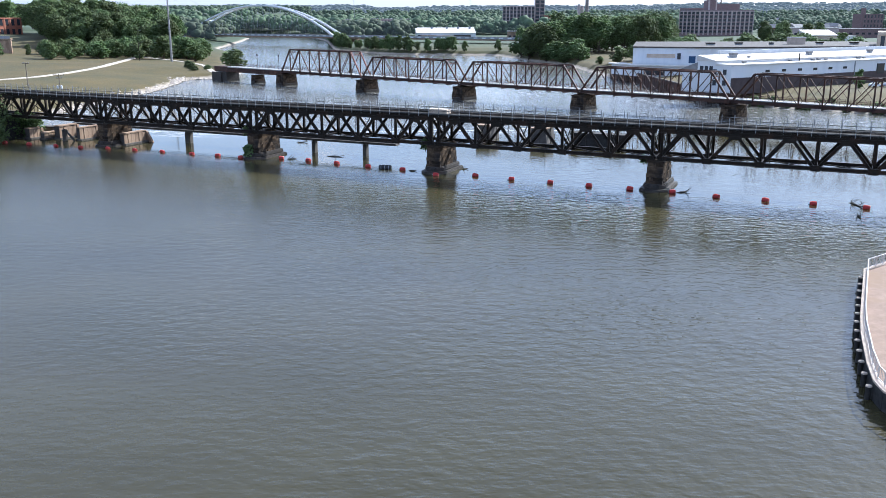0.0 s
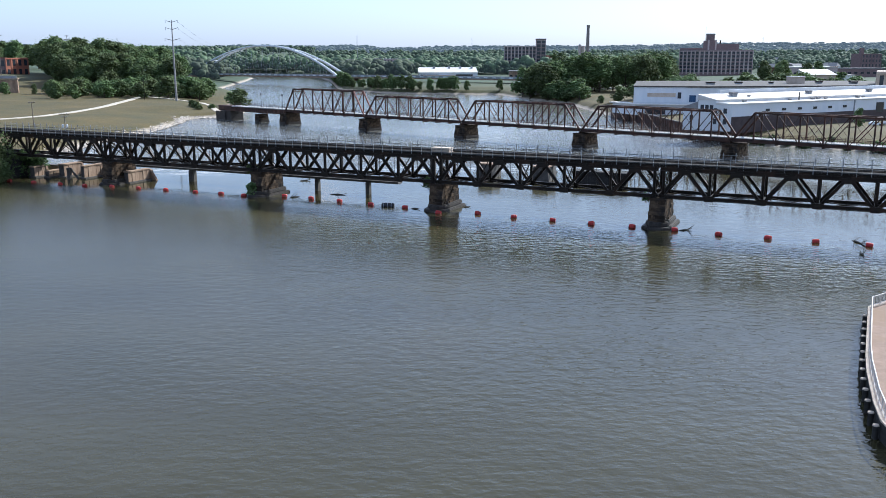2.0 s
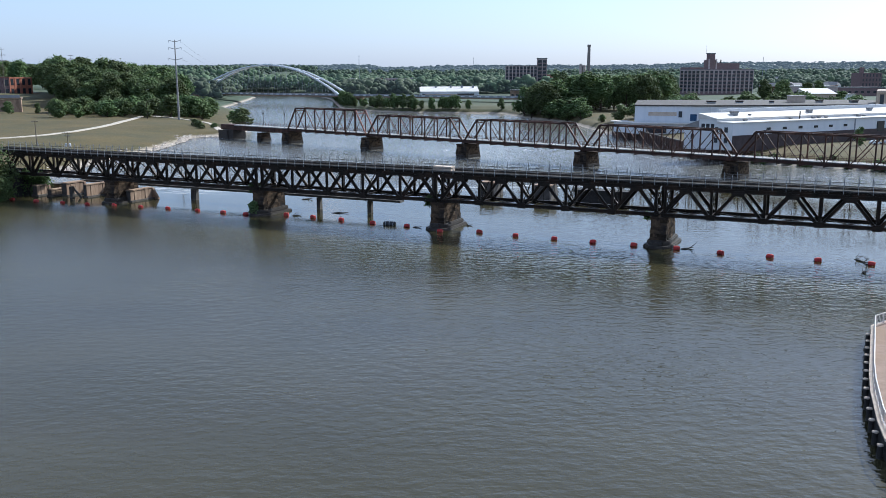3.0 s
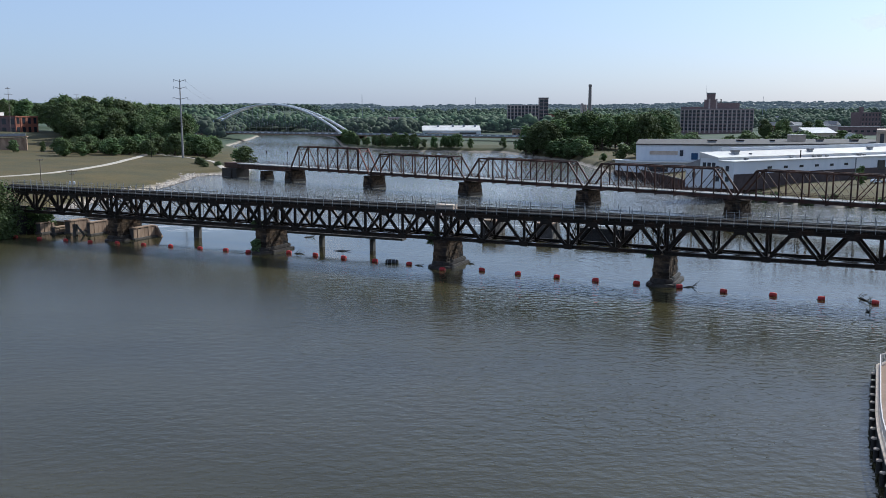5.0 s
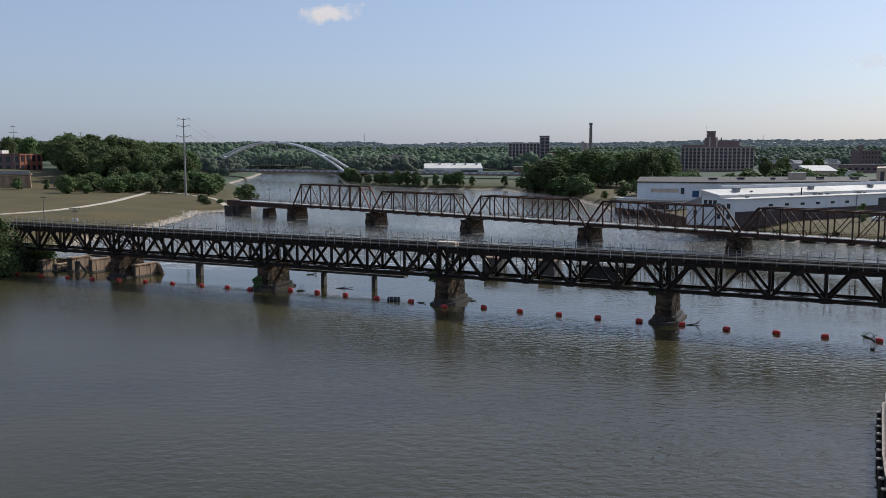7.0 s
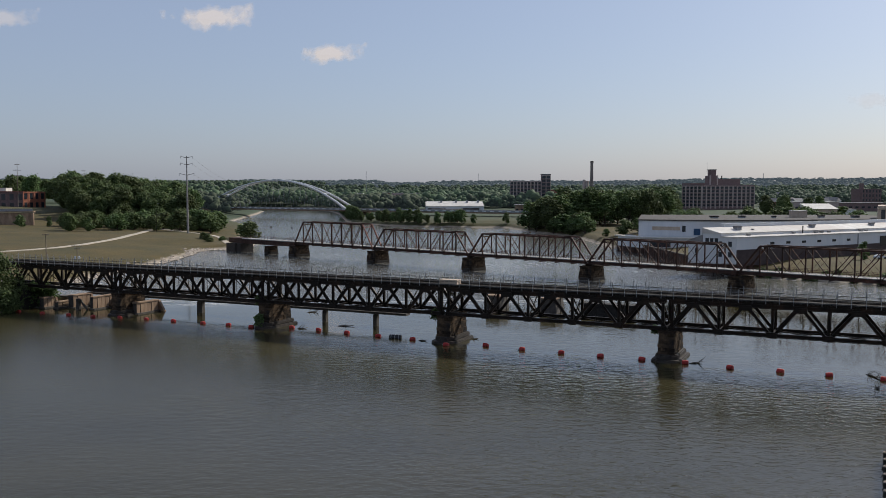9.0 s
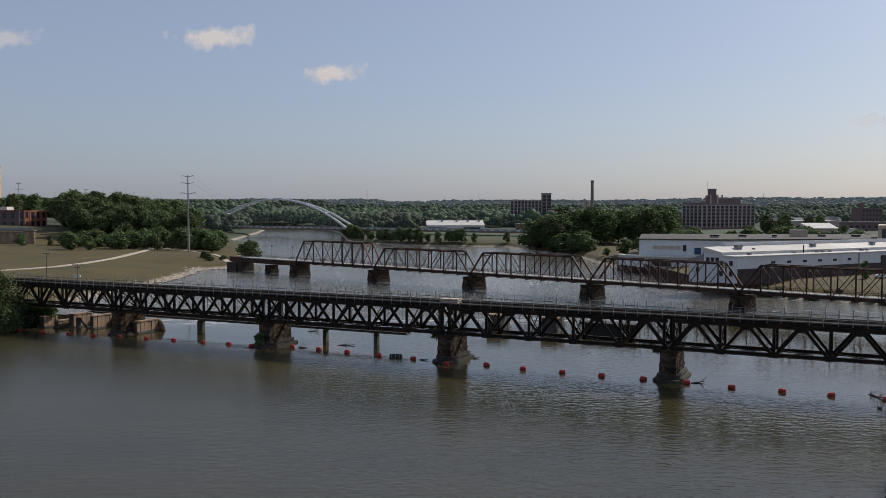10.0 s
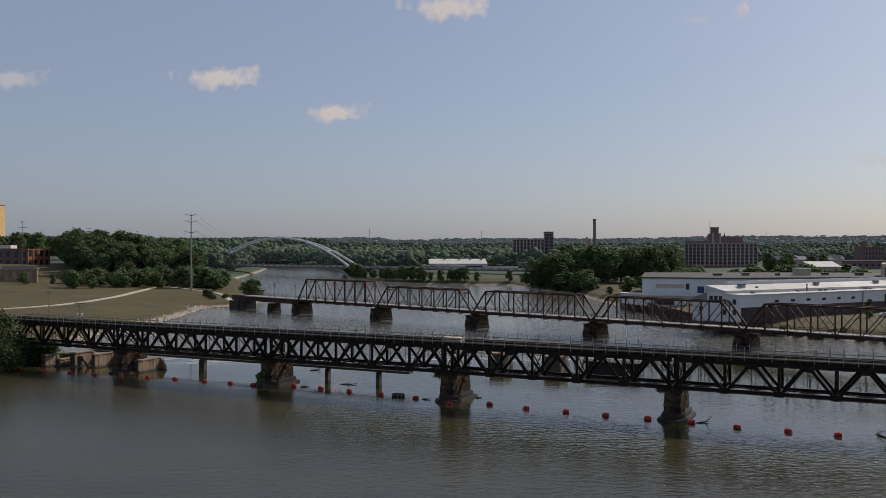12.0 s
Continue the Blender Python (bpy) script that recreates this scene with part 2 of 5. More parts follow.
    reach.inputs["From Min"].default_value, reach.inputs["From Max"].default_value = -38.0, -58.0
    l.new(side.outputs["Value"], reach.inputs["Value"])
    sill = calc(n, l, "SUBTRACT", 1.0, calc(n, l, "DIVIDE", calc(n, l, "ABSOLUTE", calc(n, l, "SUBTRACT", drop, 8.0)), 11.0), clamp=True)
    torn = ramp(n, l, noise_node(n, l, 0.3, 6.0, 0.7, (0.5, 1.5, 1)), [(0.46, (0, 0, 0)), (0.64, (1, 1, 1))])
    foam = calc(n, l, "MAXIMUM", foam, calc(n, l, "MULTIPLY", torn, calc(n, l, "MULTIPLY", reach.outputs["Result"], calc(n, l, "MULTIPLY", calc(n, l, "POWER", sill, 0.7), 0.65))))
    # paler base below the weir: aerated water, and sky reflection put into the colour
    mud = mix(n, l, calc(n, l, "MULTIPLY", fast, 0.6), mud, (0.165, 0.16, 0.14))
    l.new(mix(n, l, foam, mud, (0.78, 0.77, 0.74)), p.inputs["Base Color"])
    l.new(calc(n, l, "MULTIPLY_ADD", foam, 0.4, calc(n, l, "MULTIPLY_ADD", calc(n, l, "MULTIPLY", calm.outputs["Result"], calc(n, l, "MULTIPLY_ADD", wind, -0.85, 1.0)), 0.19, 0.08)), p.inputs["Roughness"])
    p.inputs["IOR"].default_value = 1.333
    p.inputs["Specular IOR Level"].default_value = 0.5
    # wind ripples upstream, broken water downstream, calm between
    rip = noise_node(n, l, 0.85, 2.0, 0.5, (0.75, 1.15, 1))
    fine = noise_node(n, l, 2.6, 2.0, 0.5, (0.6, 1.2, 1))
    gust = ramp(n, l, noise_node(n, l, 0.022, 3.0, 0.6, (1, 1.6, 1)), [(0.3, (0.35, 0.35, 0.35)), (0.7, (1, 1, 1))])
    wave = calc(n, l, "ADD", rip, calc(n, l, "MULTIPLY", fine, 0.14))
    amt = calc(n, l, "MULTIPLY", calc(n, l, "MULTIPLY_ADD", calm.outputs["Result"], 0.72, 0.28), calc(n, l, "MULTIPLY", gust, calc(n, l, "MULTIPLY_ADD", wind, 0.75, 0.5)))
    rough = noise_node(n, l, 0.55, 5.0, 0.65, (0.7, 1.2, 1))
    h = calc(n, l, "ADD", calc(n, l, "MULTIPLY", wave, amt), calc(n, l, "MULTIPLY", rough, calc(n, l, "MULTIPLY", fast, 1.1)))
    bump(n, l, p, h, 1.0, 0.17)
    return m


def ground_material():
    m, n, l, p = shader("mown_grass_and_earth")
    tc = n.new("ShaderNodeTexCoord").outputs["Object"]
    xyz = n.new("ShaderNodeSeparateXYZ")
    l.new(tc, xyz.inputs[0])
    grass = ramp(n, l, noise_node(n, l, 0.05, 6.0, 0.65), [(0.3, (0.041, 0.037, 0.004)), (0.5, (0.069, 0.05, 0.006)), (0.72, (0.098, 0.065, 0.011))])
    grass = mix(n, l, 1.0, grass, ramp(n, l, noise_node(n, l, 0.9, 5.0), [(0.25, (0.72, 0.72, 0.72)), (0.75, (1.15, 1.15, 1.15))]), "MULTIPLY")
    wild = ramp(n, l, noise_node(n, l, 0.02, 8.0, 0.7), [(0.3, (0.022, 0.038, 0.016)), (0.7, (0.05, 0.072, 0.03))])
    farness = n.new("ShaderNodeMapRange")
    farness.inputs["From Min"].default_value, farness.inputs["From Max"].default_value = 560.0, 800.0
    l.new(xyz.outputs["Y"], farness.inputs["Value"])
    col = mix(n, l, farness.outputs["Result"], grass, wild)
    shore = n.new("ShaderNodeMapRange")
    shore.inputs["From Min"].default_value, shore.inputs["From Max"].default_value = 1.3, 0.6
    l.new(calc(n, l, "MULTIPLY_ADD", noise_node(n, l, 0.12, 4.0), 2.0, calc(n, l, "SUBTRACT", xyz.outputs["Z"], 1.0)), shore.inputs["Value"])
    col = mix(n, l, shore.outputs["Result"], col, ramp(n, l, noise_node(n, l, 0.8, 5.0), [(0.3, (0.2, 0.16, 0.11)), (0.7, (0.42, 0.35, 0.27))]))
    l.new(col, p.inputs["Base Color"])
    p.inputs["Roughness"].default_value = 0.95
    bump(n, l, p, noise_node(n, l, 0.6, 6.0), 0.5, 0.25)
    return m


WATER, GROUND = water_material(), ground_material()


# ---------------------------------------------------------------- builders
def part(name, bm, material, parent, label=""):
    """One mesh object under a thing or under a part."""
    if isinstance(bm, bpy.types.Mesh):
        me = bm
    else:
        me = bpy.data.meshes.new(name)
        bm.to_mesh(me)
        bm.free()
    if not me.materials:
        me.materials.append(material)
    ob = new(name, me)
    ob.parent = parent
    return tagged(ob, label)


def thing(name, label, category, group="", kind="", at=None):
    ob = new(name)
    if at is not None:
        ob.matrix_basis = at
    return tagged(ob, label, category, group, kind)


def box(bm, x0, x1, y0, y1, z0, z1):
    v = [bm.verts.new((x, y, z)) for z in (z0, z1) for x, y in ((x0, y0), (x1, y0), (x1, y1), (x0, y1))]
    for f in ((3, 2, 1, 0), (4, 5, 6, 7), (0, 1, 5, 4), (1, 2, 6, 5), (2, 3, 7, 6), (3, 0, 4, 7)):
        bm.faces.new([v[i] for i in f])


def boxed(*dims):
    bm = bmesh.new()
    box(bm, *dims)
    return bm


def prism(poly, z0, z1, bm=None):
    """A solid over a plan; z1 may be a list of heights."""
    bm = bm or bmesh.new()
    n = len(poly)
    tops = z1 if isinstance(z1, (list, tuple)) else [z1] * n
    lo = [bm.verts.new((x, y, z0)) for x, y in poly]
    hi = [bm.verts.new((x, y, z)) for (x, y), z in zip(poly, tops)]
    bm.faces.new(lo[::-1]), bm.faces.new(hi)
    for i in range(n):
        j = (i + 1) % n
        bm.faces.new((lo[i], lo[j], hi[j], hi[i]))
    bmesh.ops.recalc_face_normals(bm, faces=bm.faces)
    return bm


def sweep(points, radii, sides=6, bm=None):
    """A round tapered bar along points."""
    bm = bm or bmesh.new()
    rings = []
    for k, (p, r) in enumerate(zip(points, radii)):
        a, b = Vector(points[max(k - 1, 0)]), Vector(points[min(k + 1, len(points) - 1)])
        d = (b - a).normalized()
        side = d.orthogonal().normalized() if abs(d.z) > 0.9 else d.cross(Vector((0, 0, 1))).normalized()
        up = side.cross(d)
        rings.append([bm.verts.new(Vector(p) + r * (math.cos(t) * side + math.sin(t) * up)) for t in (2 * math.pi * i / sides for i in range(sides))])
    for one, two in zip(rings, rings[1:]):
        for i in range(sides):
            bm.faces.new((one[i], one[(i + 1) % sides], two[(i + 1) % sides], two[i]))
    bm.faces.new(rings[0][::-1]), bm.faces.new(rings[-1])
    bmesh.ops.recalc_face_normals(bm, faces=bm.faces)
    return bm


def girder(a, b, w, h, bm=None, web=0.35, side=(0, 1, 0)):
    """A rolled I-section from a to b: w across, h deep in the truss's plane."""
    bm = bm or bmesh.new()
    a, b, side = Vector(a), Vector(b), Vector(side)
    d = (b - a).normalized()
    up = side.cross(d).normalized()
    t, q = h * 0.18, w * web / 2
    outline = [(-w / 2, -h / 2), (w / 2, -h / 2), (w / 2, -h / 2 + t), (q, -h / 2 + t), (q, h / 2 - t), (w / 2, h / 2 - t),
               (w / 2, h / 2), (-w / 2, h / 2), (-w / 2, h / 2 - t), (-q, h / 2 - t), (-q, -h / 2 + t), (-w / 2, -h / 2 + t)]
    one = [bm.verts.new(a + side * s + up * u) for s, u in outline]
    two = [bm.verts.new(b + side * s + up * u) for s, u in outline]
    n = len(outline)
    for i in range(n):
        bm.faces.new((one[i], one[(i + 1) % n], two[(i + 1) % n], two[i]))
    bm.faces.new(one[::-1]), bm.faces.new(two)
    bmesh.ops.recalc_face_normals(bm, faces=bm.faces)
    return bm


def bar(a, b, w, h, bm=None):
    """A square bar from a to b."""
    bm = bm or bmesh.new()
    a, b = Vector(a), Vector(b)
    d = (b - a).normalized()
    side = d.cross(Vector((0, 0, 1)))
    side = Vector((1, 0, 0)) if side.length < 1e-3 else side.normalized()
    up = side.cross(d)
    q = [(-w / 2, -h / 2), (w / 2, -h / 2), (w / 2, h / 2), (-w / 2, h / 2)]
    one, two = [bm.verts.new(a + side * s + up * u) for s, u in q], [bm.verts.new(b + side * s + up * u) for s, u in q]
    for i in range(4):
        bm.faces.new((one[i], one[(i + 1) % 4], two[(i + 1) % 4], two[i]))
    bm.faces.new(one[::-1]), bm.faces.new(two)
    bmesh.ops.recalc_face_normals(bm, faces=bm.faces)
    return bm


def joined(name, verts, faces, material):
    me = bpy.data.meshes.new(name)
    me.from_pydata(verts, [], faces)
    me.materials.append(material)
    return me


# ---------------------------------------------------------------- the land
LEFT_BANK = [(-140, -300), (-125, 100), (-112, 150), (-104, 192), (-101, 208), (-104, 222), (-112, 250), (-112, 300), (-109, 330), (-108, 350), (-110, 376), (-113, 400),
             (-108, 408), (-97, 411), (-95, 425), (-98, 445), (-99, 466), (-116, 500), (-128, 560), (-156, 687), (-187, 770), (-214, 1000), (-232, 1120), (-300, 1250)]
RIGHT_BANK = [(60, -300), (46, 40), (39, 50), (37, 60), (42, 71), (46, 80), (52, 91), (70, 102), (110, 140), (135, 200), (140, 235), (129, 258), (114, 270), (98, 284), (88, 303), (87, 330), (85, 388),
              (80, 417), (77, 461), (74, 527), (59, 560), (43, 641), (16, 650), (-40, 668), (-82, 735), (-90, 773), (-124, 1000), (-150, 1120), (-210, 1250)]


def bank_at(line, y):
    return np.interp(y, [p[1] for p in line], [p[0] for p in line])


def off_bank(x, y, line):
    best = np.full(np.shape(x), 1e9)
    for (ax, ay), (bx, by) in zip(line, line[1:]):
        t = np.clip(((x - ax) * (bx - ax) + (y - ay) * (by - ay)) / ((bx - ax) ** 2 + (by - ay) ** 2), 0, 1)
        best = np.minimum(best, np.hypot(x - ax - t * (bx - ax), y - ay - t * (by - ay)))
    return best


def smooth(a, b, v):
    t = np.clip((v - a) / (b - a), 0, 1)
    return t * t * (3 - 2 * t)


def ground_z(x, y):
    """The height of the land: two banks, rising country, wooded hills far off."""
    x, y = np.asarray(x, float), np.asarray(y, float)
    xl, xr = bank_at(LEFT_BANK, y), bank_at(RIGHT_BANK, y)
    dl, dr = off_bank(x, y, LEFT_BANK), off_bank(x, y, RIGHT_BANK)
    left = 2.6 * smooth(-4, 9, dl) + 2.2 * smooth(8, 40, dl) + 9.0 * smooth(30, 330, dl) + 7.0 * smooth(530, 640, y) * smooth(20, 120, dl) - 0.5
    right = 3.4 * smooth(0, 7, dr) + 1.8 * smooth(5, 25, dr) + 6.0 * smooth(60, 900, dr) - 0.5
    right = np.where(y < 130, np.minimum(right, 1.1), right)
    bed = -0.5 - 3.0 * smooth(0, 12, np.minimum(dl, dr))
    wet = (x > xl) & (x < xr) & (y < 1250)
    z = np.where(wet, bed, np.where(x <= xl, left, right))
    z = np.where(y >= 1250, np.maximum(z, 6.0), z)
    ridge = 24 + 4 * np.sin(x / 410.0 + 1.0) + 3 * np.sin(x / 173.0) + 2 * np.sin(x / 71.0 + y / 300.0) + 24 * smooth(200, 1800, x)
    z = z + 14 * smooth(1100, 2200, y) + ridge * smooth(2500, 4300, y)
    return z


def build_ground():
    cols, rows = 380, 360
    a = np.linspace(-1, 1, cols)
    a = 0.45 * a + 0.95 * a ** 3
    ys = np.concatenate([np.linspace(-250, 140, 40)[:-1], np.linspace(140, 700, 190)[:-1], np.geomspace(700, 4900, rows - 228)])
    Y, A = np.meshgrid(ys, a, indexing="ij")
    X = A * (170 + 0.62 * np.maximum(Y, 0))
    Z = ground_z(X, Y)
    verts = np.stack([X, Y, Z], -1).reshape(-1, 3).tolist()
    r, c = len(ys), cols
    faces = [(i * c + j, i * c + j + 1, (i + 1) * c + j + 1, (i + 1) * c + j) for i in range(r - 1) for j in range(c - 1)]
    me = joined("ground", verts, faces, GROUND)
    me.shade_smooth()
    tagged(new("ground", me), "river banks of dry mown grass rising to wooded hills", "ground", kind="structure")


build_ground()
bm = bmesh.new()
xs, ys = np.linspace(-340, 330, 25), np.linspace(-300, 1320, 50)
grid = [[bm.verts.new((x, y, 0)) for x in xs] for y in ys]
for i in range(len(ys) - 1):
    for j in range(len(xs) - 1):
        bm.faces.new((grid[i][j], grid[i][j + 1], grid[i + 1][j + 1], grid[i + 1][j]))
tagged(part("water", bm, WATER, None), "muddy brown river with wind ripples and rapids below the weir", "water", kind="structure")

# ---------------------------------------------------------------- the rail bridge with its deck trusses
NB_ANGLE, NB_SPAN = -25.25, 40.7
NU, NN = Vector((0.9045, -0.4265, 0)), Vector((0.4265, 0.9045, 0))
NC = Vector((0.9, 164.2, 0))


def deck_truss_span():
    root = thing("truss_span", "black riveted steel deck-truss span carrying a railway deck", "bridge span", "spans of the rail bridge")
    L, n, half, lo, hi = NB_SPAN, 5, 3.0, 5.45, 9.95
    pl = L / n
    for y in (-half, half):
        part("bottom_chord", girder((0.2, y, lo), (L - 0.2, y, lo), 0.5, 0.62), STEEL, root)
        part("top_chord", girder((0.2, y, hi), (L - 0.2, y, hi), 0.5, 0.6), STEEL, root)
        for i in range(n):
            a, m, b = i * pl, (i + 0.5) * pl, (i + 1) * pl
            part("diagonal", girder((a + 0.25, y, lo), (m - 0.2, y, hi), 0.4, 0.58 if i in (0, 4) else 0.48), STEEL, root)
            part("diagonal", girder((m + 0.2, y, hi), (b - 0.25, y, lo), 0.4, 0.58 if i in (0, 4) else 0.48), STEEL, root)
            part("hanger_rod", bar((m, y, hi), (m, y, lo), 0.07, 0.07), STEEL, root)
            part("gusset_plate", prism([(m - 1.0, y - 0.3), (m + 1.0, y - 0.3), (m + 1.0, y + 0.3), (m - 1.0, y + 0.3)], hi - 0.75, hi + 0.1), STEEL, root)
            if i:
                part("post", girder((a, y, lo), (a, y, hi), 0.36, 0.44), STEEL, root)
                part("gusset_plate", boxed(a - 0.7, a + 0.7, y - 0.3, y + 0.3, lo - 0.42, lo + 0.5), STEEL, root)
        for a in (0.75, L - 0.75):
            part("end_post", girder((a, y, lo - 0.3), (a, y, hi), 0.4, 0.5), STEEL, root)
        for a, b in ((0.75, 2.0), (L - 2.0, L - 0.75)):
            lattice = bmesh.new()
            for k in range(4):
                z = lo + k * (hi - lo) / 4
                bar((a, y, z), (b, y, z + (hi - lo) / 4), 0.08, 0.08, lattice)
                bar((b, y, z), (a, y, z + (hi - lo) / 4), 0.08, 0.08, lattice)
            part("end_lattice", lattice, STEEL, root)
    for i in range(2 * n + 1):
        x = min(max(i * pl / 2, 0.4), L - 0.4)
        part("floor_beam", girder((x, -3.3, hi + 0.42), (x, 3.3, hi + 0.42), 0.35, 0.36, side=(1, 0, 0)), STEEL, root)
        if i % 2 == 0:
            part("bottom_strut", girder((x, -half, lo), (x, half, lo), 0.3, 0.35, side=(1, 0, 0)), STEEL, root)
    for i in range(n):
        bm = bmesh.new()
        bar((i * pl, -half, lo), (i * pl + pl, half, lo), 0.14, 0.14, bm)
        bar((i * pl, half, lo), (i * pl + pl, -half, lo), 0.14, 0.14, bm)
        part("bottom_bracing", bm, STEEL, root)
    for x in (0.75, pl, 2 * pl, 3 * pl, 4 * pl, L - 0.75):
        bm = bmesh.new()
        bar((x, -half, lo), (x, half, hi), 0.14, 0.14, bm)
        bar((x, half, lo), (x, -half, hi), 0.14, 0.14, bm)
        part("sway_bracing", bm, STEEL, root)
    for y in (-3.1, -1.2, 1.2, 3.1):
        part("stringer", girder((0.02, y, hi + 0.48), (L - 0.02, y, hi + 0.48), 0.3, 0.36), STEEL, root)
    tie = None
    for i in range(66):
        if tie is None:
            tie = part("tie", boxed(-0.13, 0.13, -3.5, 3.55, hi + 0.64, hi + 0.86), DECK, root)
            ob = tie
        else:
            ob = part("tie", tie.data, DECK, root)
        ob.location = ((i + 0.5) * L / 66, 0.12 * ((i * 7) % 5 - 2) / 4, 0)
    part("deck", boxed(0.01, L - 0.01, -3.15, 3.15, hi + 0.86, hi + 0.97), DECK, root, "dark timber deck")
    for y in (-3.3, 3.3):
        part("edge_board", boxed(0.02, L - 0.02, y - 0.12, y + 0.12, hi + 0.86, hi + 1.06), RAIL_GREY, root, "weathered grey edge board")
        part("hand_rail", boxed(0.05, L - 0.05, y - 0.05, y + 0.05, hi + 1.5, hi + 1.58), RAIL_GREY, root, "weathered timber hand rail")
        part("rail_wire", bar((0.05, y, hi + 2.1), (L - 0.05, y, hi + 2.1), 0.03, 0.03), GALV, root)
        k = 20
        for i in range(k):
            x = (i + 0.5) * L / k
            part("fence_post", boxed(x - 0.05, x + 0.05, y - 0.19, y - 0.12, hi + 0.5, hi + (2.65 if y < 0 else 2.5)), POST, root)
    for y in (-0.75, 0.75):
        part("track_rail", boxed(0.01, L - 0.01, y - 0.05, y + 0.05, hi + 0.97, hi + 1.11), STEEL, root)
    return root


def masonry_pier(label, w, d, z0, z1, batter=0.05, step=0.62, foot=0.8):
    """Courses of rough blocks round a dark core, on a footing."""
    root = thing("bridge_pier", label, "bridge pier", "masonry bridge piers")
    rng = random.Random(int(w * 100 + z1 * 10))
    bm = bmesh.new()
    k = max(3, int(round((z1 - z0) / step)))
    step = (z1 - z0) / k
    for i in range(k):
        za, zb = z0 + i * step, z0 + (i + 1) * step - 0.04
        t = batter * (k - i) * step
        hw, hd = w / 2 + t, d / 2 + t
        for axis, half, face in ((0, hw, hd), (1, hd, hw)):
            for sgn in (-1, 1):
                n = max(2, int(round(2 * half / 1.15)))
                cuts = [-half + 2 * half * (j + (rng.uniform(-0.25, 0.25) if 0 < j < n else 0)) / n for j in range(n + 1)]
                for a, b in zip(cuts, cuts[1:]):
                    out = rng.uniform(-0.06, 0.09)
                    lo, hi = sorted((sgn * (face - 0.5), sgn * (face + out)))
                    if axis == 0:
                        box(bm, a + 0.015, b - 0.015, lo, hi, za, zb)
                    else:
                        box(bm, lo, hi, a + 0.015, b - 0.015, za, zb)
    part("stonework", bm, STONE, root)
    part("core", boxed(-w / 2 + 0.1, w / 2 - 0.1, -d / 2 + 0.1, d / 2 - 0.1, z0, z1 - 0.05), STONE_WET, root)
    for grow, za, zb in ((foot, -1.5, z0 * 0.9), (foot * 0.45, z0 * 0.9, z0 + 0.75)):
        hw, hd = w / 2 + grow + batter * (z1 - z0), d / 2 + grow + batter * (z1 - z0)
        bm = prism([(-hw, -hd + 1.0), (-hw * 0.5, -hd - 0.4), (hw * 0.5, -hd - 0.4), (hw, -hd + 1.0), (hw, hd), (-hw, hd)], za, zb)
        bmesh.ops.bevel(bm, geom=[e for e in bm.edges], offset=0.16, segments=2, affect="EDGES")
        part("footing", bm, STONE_WET, root, "wet dark stone footing")
    part("cap", boxed(-w / 2 - 0.2, w / 2 + 0.2, -d / 2 - 0.2, d / 2 + 0.2, z1 - 0.02, z1 + 0.3), STONE, root)
    return root


span = deck_truss_span()
for i in range(-3, 3):
    o = NC + NU * (NB_SPAN * (i - 0))
    m = pose(o.x, o.y, 0, 0, 0, NB_ANGLE)
    if i == -3:
        span.matrix_basis = m
    else:
        copy_thing(span, m)
pier = masonry_pier("dark weathered limestone pier under the rail bridge", 2.5, 7.2, 0.5, 4.75, 0.045, 0.62, 1.0)
for i in range(-2, 3):
    o = NC + NU * (NB_SPAN * i)
    m = pose(o.x, o.y, 0, 0, 0, NB_ANGLE)
    if i == -2:
        pier.matrix_basis = m
    else:
        copy_thing(pier, m)

# ---------------------------------------------------------------- the foot bridge with its through trusses
FB_ANGLE, FB_SPAN = -42.0, 48.5
FU = Vector((0.743, -0.669, 0))
F1 = Vector((-62.6, 371.5, 0))


def bridge_fence(root, L, y, z, mat):
    rail = bmesh.new()
    for h in (0.25, 0.7, 1.15):
        bar((0.1, y, z + h), (L - 0.1, y, z + h), 0.05, 0.05, rail)
    part("fence_rail", rail, mat, root)
    n = int(L / 2.02)
    for i in range(n + 1):
        x = 0.15 + i * (L - 0.3) / n
        part("fence_post", boxed(x - 0.04, x + 0.04, y - 0.04, y + 0.04, z - 0.1, z + 1.25), mat, root)


